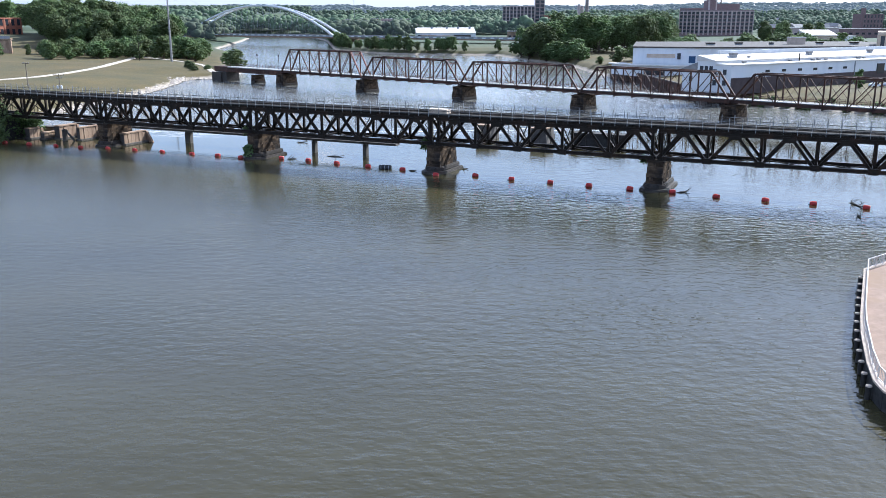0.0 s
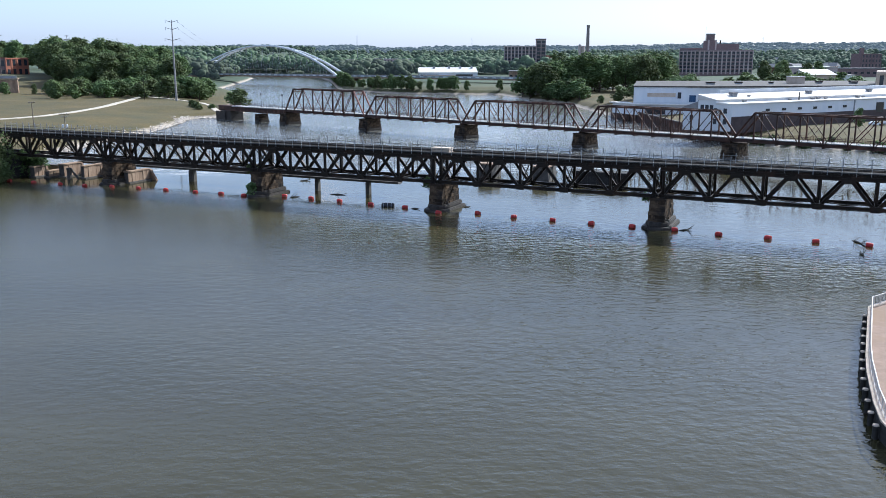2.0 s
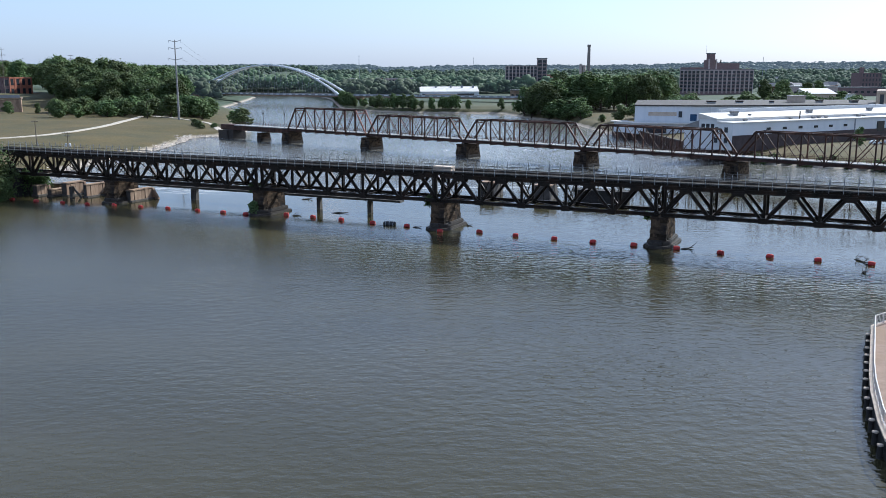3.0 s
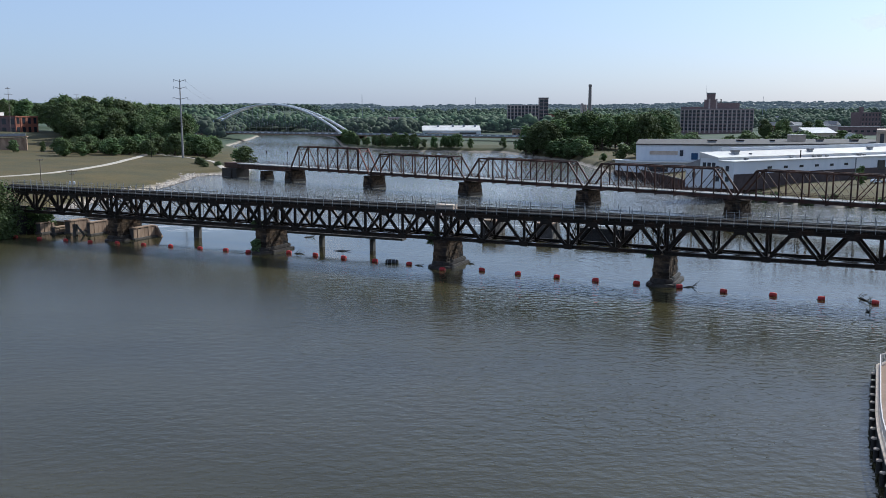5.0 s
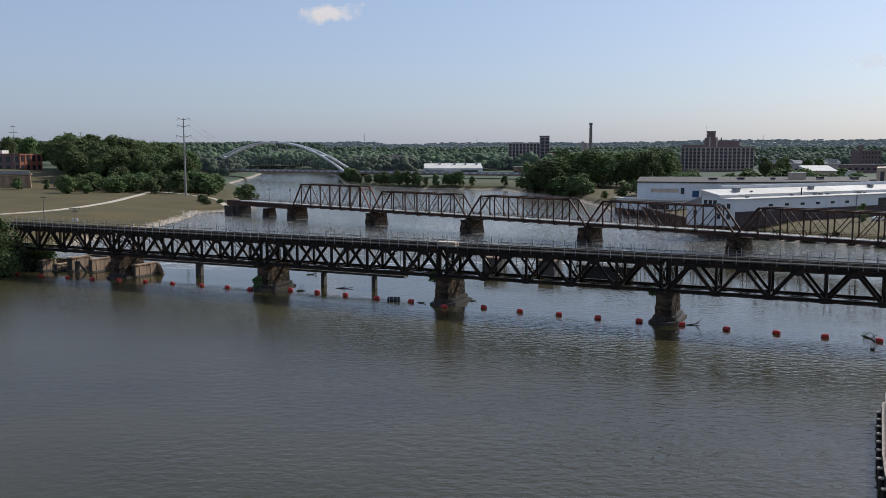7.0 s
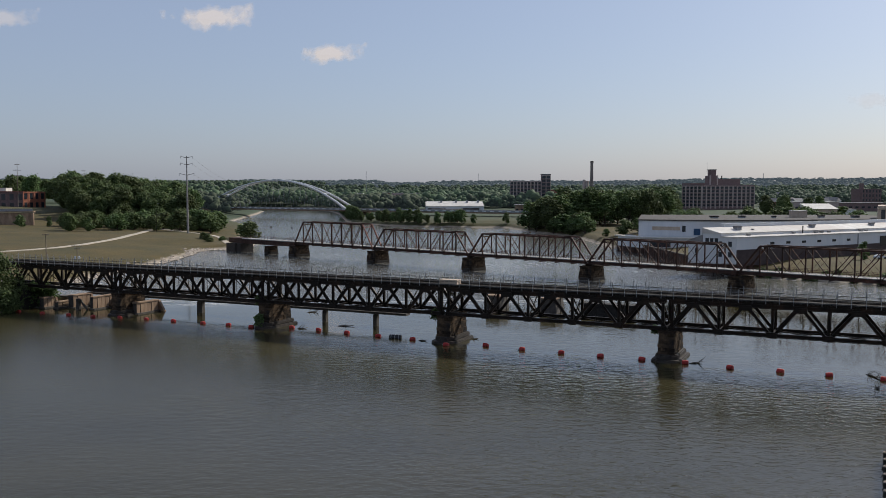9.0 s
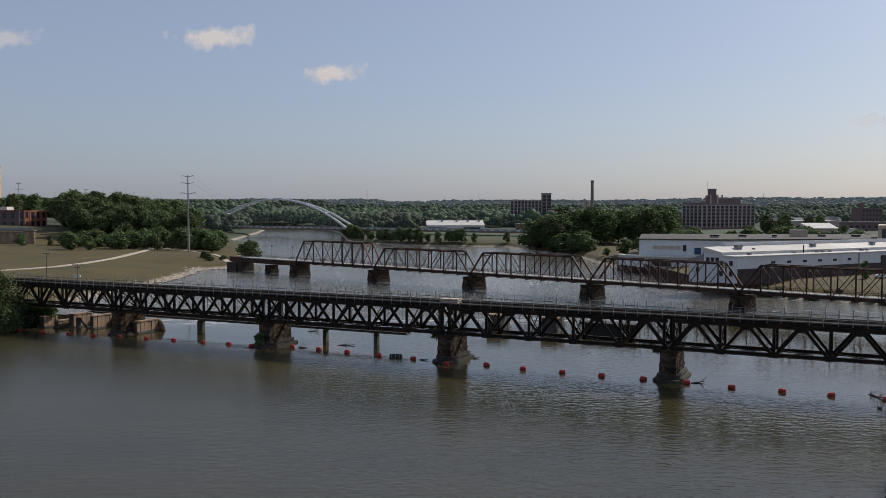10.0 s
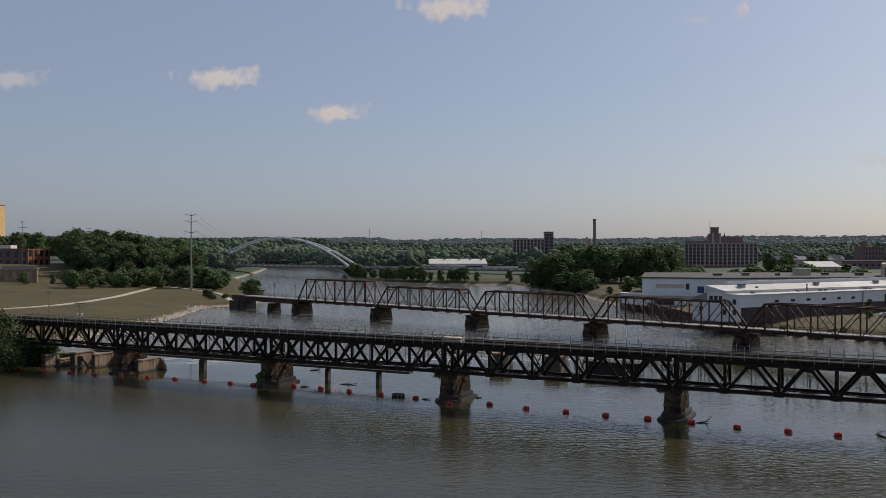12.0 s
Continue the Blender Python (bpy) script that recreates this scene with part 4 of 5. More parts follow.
# weeds on the rubble, one of every kind of bush left over
for k, b in enumerate(t for t in BUSH + SMALL + TALL if id(t) not in USED):
    b.matrix_basis = pose(-121 - 4 * k, 428 + 3 * k, float(ground_z(-121 - 4 * k, 428 + 3 * k)) - 0.2) @ Matrix.Scale(0.6, 4)
# scrub along the water below the warehouse lawn, and a young tree on it
for (ax, ay), (bx, by) in zip(RIGHT_BANK[8:14], RIGHT_BANK[9:14]):
    n = int(math.hypot(bx - ax, by - ay) / 3.4)
    for i in range(n):
        t = (i + rng.uniform(0.2, 0.8)) / n
        plant(BUSH, ax + (bx - ax) * t + rng.uniform(1.0, 3.0), ay + (by - ay) * t + rng.uniform(0.5, 2.5), rng.uniform(1.8, 3.4), rng.uniform(0.9, 1.3))
plant(SMALL, 141, 296, 6.5, 0.7)
# the tree that hides the end of the rail bridge
big = tree("tree", "leafy riverside tree overhanging the end of the rail bridge", "tree", "", 91, 6.8, 13.0, 0.8, 2900, 0.36, 2600)
big.matrix_basis = pose(-106.0, 203.0, 0.3)
low2 = tree("bush", "dark bush at the foot of the riverside tree", "bush", "", 92, 4.2, 6.0, 0.3, 1100, 0.34, 900)
low2.matrix_basis = pose(-102.0, 199.8, -0.3)
# second bush, added to cover the abutment's sunlit side
low3 = copy_thing(low2, near_bridge(-110.0, -0.5, -0.2, 70))
for x, y, z, s, tag in ((-43.1, -1.4, 4.3, 0.5, "left"), (-2.4, -2.0, 4.1, 0.42, ""), (-41.6, -3.6, 0.4, 0.55, ""), (38.4, -1.8, 4.3, 0.3, "")):
    b = copy_thing(BUSH[0], near_bridge(x, y, z) @ Matrix.Scale(s, 4))
    b.matrix_basis = near_bridge(x, y, z) @ Matrix.Scale(s, 4)
    tagged(b, "weedy green shrub growing from the stone pier", "bush", "shrubs on the piers")


def far_woods(name, n, u0, u1, y0, y1, size, lumps, material, label, wide=1.0, tall=0.8):
    """Rounded crowns by the thousand, joined."""
    g = np.random.default_rng(int(y0 + n))
    f = (1 + 5 ** 0.5) / 2
    ico_v = np.array([(-1, f, 0), (1, f, 0), (-1, -f, 0), (1, -f, 0), (0, -1, f), (0, 1, f), (0, -1, -f), (0, 1, -f), (f, 0, -1), (f, 0, 1), (-f, 0, -1), (-f, 0, 1)]) / 1.9
    ico_f = np.array([(0, 11, 5), (0, 5, 1), (0, 1, 7), (0, 7, 10), (0, 10, 11), (1, 5, 9), (5, 11, 4), (11, 10, 2), (10, 7, 6), (7, 1, 8),
                      (3, 9, 4), (3, 4, 2), (3, 2, 6), (3, 6, 8), (3, 8, 9), (4, 9, 5), (2, 4, 11), (6, 2, 10), (8, 6, 7), (9, 8, 1)])
    V, F = [], []
    k = 0
    y = np.exp(g.uniform(np.log(y0), np.log(y1), n))
    x = g.uniform(u0, u1, n) * y
    z = ground_z(x, y)
    for a, b, c in zip(x, y, z):
        if c < 3.0 or (-30 < a < 100 and 760 < b < 990) or (-95 < a < 30 and 1080 < b < 1210):
            continue
        s = size * g.uniform(0.65, 1.3)
        for i in range(lumps):
            q = s * g.uniform(0.2, 0.38)
            o = np.array((a, b, c)) + np.array((*(g.normal(size=2) * s * 0.3), s * (0.35 + 0.62 * (i + 0.5) / lumps)))
            spin = np.linalg.qr(g.normal(size=(3, 3)))[0]
            V.append((ico_v * g.uniform(0.72, 1.2, (12, 1)) * q) @ spin * np.array((wide, wide, tall)) + o)
            F.append(ico_f + 12 * k)
            k += 1
    me = joined(name, np.concatenate(V).tolist(), np.concatenate(F).tolist(), material)
    me.shade_smooth()
    tagged(new(name, me), label, "woods", kind="stuff")


# haze over these woods is the glow in their leaf materials
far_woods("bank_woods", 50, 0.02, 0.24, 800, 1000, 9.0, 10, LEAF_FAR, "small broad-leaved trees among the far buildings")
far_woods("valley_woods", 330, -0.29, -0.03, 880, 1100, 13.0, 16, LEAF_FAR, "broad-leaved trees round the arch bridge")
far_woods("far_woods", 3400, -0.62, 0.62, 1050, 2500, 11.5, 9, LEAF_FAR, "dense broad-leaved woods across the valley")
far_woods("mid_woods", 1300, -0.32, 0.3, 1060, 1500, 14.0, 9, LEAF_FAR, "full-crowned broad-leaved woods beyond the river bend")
far_woods("hill_woods", 6500, -0.62, 0.62, 2500, 4750, 13.0, 2, LEAF_HILL, "wooded hills on the skyline, haze put in as a bluish glow", 2.2, 0.7)

# ---------------------------------------------------------------- meadow: path, poles, rocks
def path_strip(name, pts, w, label):
    bm = bmesh.new()
    pairs = []
    fine = []
    for (a, b) in zip(pts, pts[1:]):
        n = max(2, int(math.hypot(b[0] - a[0], b[1] - a[1]) / 3))
        fine += [(a[0] + (b[0] - a[0]) * i / n, a[1] + (b[1] - a[1]) * i / n) for i in range(n)]
    fine.append(pts[-1])
    for k, (x, y) in enumerate(fine):
        p, q = fine[max(k - 2, 0)], fine[min(k + 2, len(fine) - 1)]
        d = Vector((q[0] - p[0], q[1] - p[1], 0)).normalized()
        s = Vector((-d.y, d.x, 0)) * w / 2
        pairs.append([bm.verts.new((x + s.x * t, y + s.y * t, float(ground_z(x + s.x * t, y + s.y * t)) + 0.22)) for t in (-1, -0.33, 0.33, 1)])
    for a, b in zip(pairs, pairs[1:]):
        for i in range(3):
            bm.faces.new((a[i], a[i + 1], b[i + 1], b[i]))
    bmesh.ops.recalc_face_normals(bm, faces=bm.faces)
    res = bmesh.ops.extrude_face_region(bm, geom=list(bm.faces))
    for v in res["geom"]:
        if isinstance(v, bmesh.types.BMVert):
            v.co.z -= 0.4
    bmesh.ops.recalc_face_normals(bm, faces=bm.faces)
    tagged(part(name, bm, PATHWAY, None), label, "path", kind="structure")


path_strip("foot_path", [(-200, 300), (-182, 318), (-170, 331.5), (-164.3, 342), (-159.5, 356), (-157.3, 378), (-158.3, 410), (-160.5, 436), (-166, 472), (-173, 512), (-180, 552), (-192, 610)], 3.3, "pale concrete path winding across the meadow")
path_strip("bridge_path", [(-175, 528), (-165, 514), (-153, 502), (-143, 496), (-130, 486), (-118, 458), (-106, 424), (-95, 403)], 3.0, "pale concrete path towards the foot bridge")


def transmission_pole():
    root = thing("transmission_pole", "tall grey steel transmission pole with upswept arms", "utility pole", at=pose(-143.5, 486, 3.2))
    part("shaft", sweep([(0, 0, -1), (0, 0, 20), (0, 0, 43.5)], [0.64, 0.46, 0.24], 10), POLE, root)
    for z, l in ((43.0, 3.3), (39.2, 3.4), (33.5, 4.0)):
        for s in (-1, 1):
            arm = part("arm", sweep([(0, 0, z - 0.6), (s * l * 0.6, 0, z - 0.1), (s * l, 0, z + 0.5)], [0.2, 0.15, 0.09], 6), POLE, root)
            part("insulator", sweep([(s * l, 0, z + 0.5), (s * l, 0, z - 0.9)], [0.09, 0.12], 6), GALV, arm)
    part("antenna_bracket", sweep([(-0.3, 0, 26.5), (1.6, 0, 26.6)], [0.12, 0.12], 6), GALV, root)


transmission_pole()
for dx, z in ((3.3, 45.8), (3.4, 42.0), (4.0, 36.2)):
    pts = [(-143.5 + dx + (-52 - dx) * k / 12, 486 + 434 * k / 12, z + (36 - z) * k / 12 - 34 * (k / 12) * (1 - k / 12)) for k in range(13)]
    tagged(part("power_line", sweep(pts, [0.05] * 13, 4), POST, None), "thin overhead power line slung from the transmission pole", "power line", "power lines")


def wood_pole(x, y, z, h, arms, label):
    root = thing("utility_pole", label, "utility pole", "wooden utility poles", at=pose(x, y, z))
    part("shaft", sweep([(0, 0, -1), (0, 0, h)], [0.2, 0.13], 8), WOOD_POLE, root)
    for k, (up, w) in enumerate(arms):
        arm = part("crossarm", boxed(-w, w, -0.12, 0.02, h - up - 0.12, h - up + 0.12), WOOD_POLE, root)
        for s in (-0.9, -0.45, 0.45, 0.9):
            part("insulator", sweep([(s * w, -0.05, h - up + 0.1), (s * w, -0.05, h - up + 0.4)], [0.07, 0.09], 6), GALV, arm)
    return root


wood_pole(-142.3, 310.4, 3.9, 8.6, ((0.3, 1.2),), "weathered wooden pole on the meadow")
tp = wood_pole(-129.0, 305.0, 2.7, 6.2, ((0.3, 1.9), (1.3, 1.0)), "wooden pole with two crossarms and pale transformers")
for x in (-0.65, 0.75):
    part("transformer", sweep([(x, -0.3, 1.3), (x, -0.3, 1.5), (x, -0.3, 2.3), (x, -0.3, 2.45)], [0.3, 0.36, 0.36, 0.2], 10), WHITE, tp, "pale grey transformer can")
wood_pole(-274.5, 562, 8, 37, ((1.0, 1.6), (4.6, 2.6), (8.0, 2.8)), "very tall wooden line pole behind the retaining wall")
wood_pole(-270, 655, 14, 28.5, ((0.6, 1.8), (3, 2.2)), "tall line pole standing in the woods")
wood_pole(-217, 605, 9, 14, ((0.4, 1.4),), "line pole at the edge of the woods")


def street_lamp(x, y, z, h):
    root = thing("street_lamp", "dark path lamp with a flat head", "street lamp", at=pose(x, y, z))
    part("pole", sweep([(0, 0, -0.5), (0, 0, h)], [0.16, 0.1], 8), STEEL, root)
    part("arm", sweep([(0, 0, h - 0.2), (1.0, -0.2, h)], [0.08, 0.06], 6), STEEL, root)
    part("head", boxed(0.7, 1.7, -0.5, 0.1, h - 0.05, h + 0.16), GALV, root)


street_lamp(-161.5, 488, 4.2, 16.2)

# rubble along the water's edge below the meadow
bm = bmesh.new()
g = random.Random(3)
ico = [Vector(v) for v in ((1, 0, 0), (-1, 0, 0), (0, 1, 0), (0, -1, 0), (0, 0, 1), (0, 0, -1))]
faces = ((0, 2, 4), (2, 1, 4), (1, 3, 4), (3, 0, 4), (2, 0, 5), (1, 2, 5), (3, 1, 5), (0, 3, 5))
for (ax, ay), (bx, by) in zip(LEFT_BANK[6:14], LEFT_BANK[7:14]):
    n = int(math.hypot(bx - ax, by - ay) * 5)
    for i in range(n):
        t = g.random()
        x, y = ax + (bx - ax) * t - abs(g.gauss(0, 2.2)) + 1.2, ay + (by - ay) * t
        z, s = float(ground_z(x, y)), g.uniform(0.25, 0.8) * (1.4 if ay > 370 else 1.0)
        if z < -0.8:
            continue
        vs = [bm.verts.new((x + v.x * s * g.uniform(0.7, 1.4), y + v.y * s * g.uniform(0.7, 1.4), z + v.z * s * 0.6)) for v in ico]
        for f in faces:
            bm.faces.new([vs[i] for i in f])
tagged(part("riprap", bm, RIPRAP, None), "pale broken stone rubble along the water's edge", "rubble", kind="stuff")

# ---------------------------------------------------------------- things on the water
def buoy():
    root = thing("buoy", "faded red plastic barrel buoy of the warning line", "buoy", "buoys of the warning line")
    n, prof = 14, ((-0.52, 0.18), (-0.5, 0.32), (-0.44, 0.38), (-0.2, 0.39), (-0.17, 0.42), (0.17, 0.42), (0.2, 0.39), (0.44, 0.38), (0.5, 0.32), (0.52, 0.18))
    part("drum", sweep([(x, 0, 0.17) for x, r in prof], [r for x, r in prof], n), RED, root)
    part("lug", sweep([(-0.75, 0, 0.08), (-0.5, 0, 0.12)], [0.05, 0.07], 6), GALV, root)
    return root


BUOYS = [(-99.1, 201.1), (-92.3, 198.4), (-85.2, 195.8), (-78.7, 193.3), (-72.1, 191.7), (-65.4, 189.2), (-58.8, 186.9), (-51.6, 183.8), (-45.6, 181.5), (-40.3, 179.0),
         (-31.8, 178.2), (-25.9, 175.2), (-19.8, 171.8), (-13.3, 167.9), (-6.5, 164.2), (-0.2, 158.4), (7.0, 157.8), (13.3, 154.0), (19.8, 150.8), (26.1, 147.8), (32.5, 145.0),
         (38.9, 142.0), (45.0, 138.2), (51.9, 135.3), (58.3, 132.5), (65.2, 129.6)]
first_buoy = buoy()
for k, (x, y) in enumerate(BUOYS):
    m = pose(x, y, 0, 0, g.uniform(-6, 6), NB_ANGLE + g.uniform(-25, 25))
    if k == 0:
        first_buoy.matrix_basis = m
    else:
        copy_thing(first_buoy, m)
flt = thing("float", "black ribbed rubber float in the buoy line", "float", at=pose(-9.9, 166.4, 0, 0, 0, -12))
part("body", sweep([(x, 0, 0.2) for x in (-1.25, -1.15, -0.9, -0.3, 0.3, 0.9, 1.15, 1.25)], [0.25, 0.42, 0.47, 0.48, 0.48, 0.47, 0.42, 0.25], 14), BLACK_PLASTIC, flt)
for x in (-0.75, 0, 0.75):
    part("strap", sweep([(x - 0.06, 0, 0.2), (x + 0.06, 0, 0.2)], [0.5, 0.5], 14), GALV, flt)


def drift(x, y, length, turn, twigs, seed, label):
    q = random.Random(seed)
    length *= 0.8
    root = thing("driftwood", label, "driftwood", "driftwood", at=pose(x, y, 0, 0, 0, turn))
    part("log", sweep([(-length / 2, 0, 0.0), (-length * 0.15, q.uniform(-0.2, 0.2), 0.12), (length * 0.2, q.uniform(-0.3, 0.3), 0.1), (length / 2, 0, 0.25)], [0.08, 0.12, 0.09, 0.04], 7), DRIFT, root)
    for i in range(twigs):
        a, s = q.uniform(-1, 1) * length * 0.4, q.uniform(0.6, 1.6)
        part("branch", sweep([(a, 0, 0.1), (a + s * 0.5, q.uniform(-0.6, 0.6), 0.3 + 0.3 * s), (a + s * 0.7, q.uniform(-1, 1), 0.3 + 0.8 * s)], [0.06, 0.04, 0.015], 5), DRIFT, root)


drift(40.8, 142.4, 3.0, 10, 2, 1, "dark driftwood caught against the pier")
drift(5.4, 165.0, 1.6, 10, 1, 2, "short dark snag floating beside the pier")
drift(-29.5, 177.6, 2.6, 0, 2, 3, "dark driftwood caught on the buoy line")
drift(-21, 181, 4.5, -5, 1, 4, "long waterlogged trunk adrift behind the bridge")
drift(-31, 201.5, 3.2, 20, 4, 5, "branched snag lodged above the weir")
drift(-18, 203.5, 5, 0, 2, 6, "low floating trunk lodged above the weir")
drift(64.9, 131.9, 5.0, -80, 6, 7, "twisted dark branch snagged on the buoy line")
drift(61.5, 124.0, 1.6, 80, 3, 8, "small forked branch sticking from the water")
drift(-4.5, 163.4, 2.2, -20, 0, 9, "dark waterlogged stick on the buoy line")

crate = thing("timber_stack", "pale stack of planks lying on the rail bridge deck", "timber stack", at=near_bridge(0.6, -2.1, 10.93))
for i in range(4):
    for j in range(4):
        part("plank", boxed(-1.9 + 0.05 * ((i * 3 + j) % 3), 1.85 - 0.04 * ((i + j) % 3), -0.9 + j * 0.45, -0.47 + j * 0.45, 0.02 + i * 0.21, 0.21 + i * 0.21), BEIGE, crate)

# ---------------------------------------------------------------- buildings
def facade(root, p, q, z0, z1, bays, floors, pier_mat, pier_w=0.9, proud=0.45, sill=0.32, glass=0.8, wall=None):
    """Windows bay by bay and floor by floor on the wall from p to q, with piers between them."""
    p, q = Vector((*p, 0)), Vector((*q, 0))
    d = (q - p).normalized()
    out = Vector((d.y, -d.x, 0))
    L = (q - p).length
    bw, fh = L / bays, (z1 - z0) / floors

    def slab(name, s0, s1, za, zb, o0, o1, mat, parent):
        bm = bmesh.new()
        pts = [p + d * s + out * o for o in (o0, o1) for s in (s0, s1)]
        poly = [(pts[i].x, pts[i].y) for i in (0, 1, 3, 2)]
        return part(name, prism(poly, za, zb, bm), mat, parent)

    for i in range(bays):
        for j in range(floors):
            za = z0 + j * fh
            w = slab("window", i * bw + bw * (1 - glass) / 2, (i + 1) * bw - bw * (1 - glass) / 2, za + fh * sill, za + fh * 0.94, -0.2, 0.06, WINDOW, root)
            if bays * floors < 130:
                slab("sill", i * bw + bw * (1 - glass) / 2, (i + 1) * bw - bw * (1 - glass) / 2, za + fh * sill - 0.18, za + fh * sill, -0.1, 0.2, pier_mat, w)
    if proud:
        for i in range(bays + 1):
            slab("wall_pier", max(i * bw - pier_w / 2, 0.02), min(i * bw + pier_w / 2, L - 0.02), z0 - 1, z1, -0.1, proud, pier_mat, root)
        slab("cornice", 0.02, L - 0.02, z1, z1 + 0.7, -0.1, proud + 0.12, pier_mat, root)


# the large factory with its water-tank tower
fac = thing("factory", "large six-storey brick factory with pale concrete frame and tower", "factory")
F0, FR, FL = (270.0, 928.0), (332.5, 948.0), (258.5, 962.0)
FB = (FL[0] + FR[0] - F0[0], FL[1] + FR[1] - F0[1])
part("body", prism([F0, FR, FB, FL], 4, 32.6), BRICK_DARK, fac)
facade(fac, F0, FR, 9, 31.4, 12, 6, PIER_TRIM, 1.5, 0.6, 0.3, 0.78)
facade(fac, FL, F0, 9, 31.4, 5, 6, PIER_TRIM, 1.5, 0.6, 0.3, 0.78)
part("roof", prism([(F0[0] + 1, F0[1] + 1), (FR[0] - 1, FR[1] + 1), (FB[0] - 1, FB[1] - 1), (FL[0] + 1, FL[1] - 1)], 32.6, 33.0), ROOF_GREY, fac)
part("rear_wing", prism([(266, 956), (290, 966), (284, 985), (262, 976)], 4, 35.0), BRICK_DARK, fac)
tower = part("tower", prism([(281.5, 938), (290.5, 941), (287.5, 949), (278.5, 946)], 30, 42.5), BRICK_DARK, fac)
part("tank_house", prism([(283, 940), (289, 942), (287, 947.5), (281, 945.5)], 42.5, 48.6), BRICK_DARK, tower)
part("tank_roof", prism([(282.6, 939.6), (289.4, 941.8), (287.3, 948), (280.6, 945.8)], 48.6, 49.6), ROOF_GREY, tower)
part("tower_pier", prism([(281.2, 937.6), (282.6, 938), (282.4, 939), (281, 938.6)], 30, 43.2), PIER_TRIM, tower)
part("tower_pier", prism([(289.4, 940.2), (290.9, 940.7), (290.6, 941.8), (289.1, 941.3)], 30, 43.2), PIER_TRIM, tower)
part("penthouse", prism([(291, 943), (318, 951), (314, 962), (287, 954)], 32, 39.2), BRICK_DARK, fac)
part("vent_stack", sweep([(297, 948, 39), (297, 948, 42.2), (297, 948, 42.8)], [0.6, 0.6, 1.1], 8), STEEL, fac)
part("flag_mast", sweep([(279, 941, 42), (279, 941, 57)], [0.14, 0.08], 5), GALV, fac)

# the second mill, with chimney and silo
mill = thing("mill_building", "long brick mill with gridded windows and corner tower", "mill")
part("body", prism([(80, 1100), (119, 1098), (121, 1122), (82, 1124)], 8, 38.3), BRICK_DARK, mill)
facade(mill, (80, 1100), (119, 1098), 12, 37.4, 9, 6, PIER_TRIM, 1.3, 0.4, 0.25, 0.75)
tw = part("stair_tower", prism([(119.2, 1097.5), (130.5, 1097), (131, 1110), (119.7, 1110.5)], 8, 46.5), BRICK_DARK, mill)
facade(mill, (119.2, 1097.4), (130.5, 1096.9), 14, 45, 2, 7, PIER_TRIM, 0.8, 0.4, 0.25, 0.8)
part("tower_cap", prism([(118.8, 1097), (131, 1096.5), (131.4, 1110.4), (119.3, 1111)], 46.5, 47.4), ROOF_GREY, tw)
part("side_house", prism([(131.2, 1099), (139, 1098.6), (139.4, 1112), (131.6, 1112.4)], 8, 27.5), BRICK, mill)
low_mill = thing("mill_shed", "low brick mill range with a flat roof", "shed")
part("wall", prism([(140, 1096), (176, 1094), (177, 1110), (141, 1112)], 8, 20.5), BRICK_DARK, low_mill)
part("roof", prism([(139.6, 1095.6), (176.4, 1093.6), (177.4, 1110.4), (140.6, 1112.4)], 20.5, 21.2), ROOF_GREY, low_mill)
chim = thing("chimney", "tall slender brick factory chimney", "chimney", at=pose(165.6, 1000, 0))
part("shaft", sweep([(0, 0, 4), (0, 0, 30), (0, 0, 57.5)], [2.5, 2.0, 1.6], 16), CHIMNEY, chim)
part("crown", sweep([(0, 0, 57.5), (0, 0, 58.2), (0, 0, 60.2)], [1.65, 1.95, 1.9], 16), CHIMNEY, chim)
silo = thing("silo", "pale concrete silo beside the chimney", "silo", at=pose(159.3, 1004, 0))
for x in (-1.7, 1.9):
    part("drum", sweep([(x, 0, 4), (x, 0, 38.6 if x < 0 else 37.4)], [1.75, 1.75], 14), PIER_TRIM, silo)
    part("cap", sweep([(x, 0, 38.6 if x < 0 else 37.4), (x, 0, 39.4 if x < 0 else 38.0)], [1.75, 0.9], 14), ROOF_GREY, silo)

# brick works on the meadow side, with a retaining wall before it
works = thing("brick_works", "two-storey dark red brick works, sunlight painted orange on its end", "brick building")
part("body", prism([(-375.5, 640), (-314, 652), (-322.5, 690), (-377.5, 680)], 8, 26.0), BRICK_DARK, works)
facade(works, (-375.5, 640), (-314.1, 652), 12, 25, 11, 2, BRICK_DARK, 0.8, 0.25, 0.3, 0.5)
# the sun on the end bay is painted in as orange brick
end = part("end_bay", prism([(-313.9, 650), (-306.5, 670), (-318, 690), (-322, 690)], 8, 26.4), BRICK_SUNLIT, works, "brick end bay with sunlight put in its orange colour")
facade(works, (-313.9, 650), (-306.5, 670), 12, 25.6, 4, 2, BRICK_SUNLIT, 1.0, 0.3, 0.3, 0.5)
part("roof_house", prism([(-367.5, 655), (-331.5, 660), (-332.5, 672), (-368.5, 668)], 26, 29.2), ROOF_WHITE, works)
part("parapet", prism([(-375.5, 639.6), (-314, 651.6), (-314, 652.4), (-375.5, 640.6)], 26, 26.8), BRICK, works)
ret = thing("retaining_wall", "pale concrete retaining wall above the meadow", "wall", kind="structure")
part("wall", prism([(-310, 511), (-249, 528), (-250, 531), (-311, 514)], 4, 14.0), CONCRETE, ret)
part("coping", prism([(-310, 510.4), (-248.6, 527.5), (-249.4, 531.4), (-311, 514.6)], 14.4, 15.0), CONCRETE, ret)
part("guard_rail", prism([(-268, 522.9), (-249.5, 528.2), (-249.6, 528.5), (-268.1, 523.2)], 15.0, 16.6), GALV, ret)

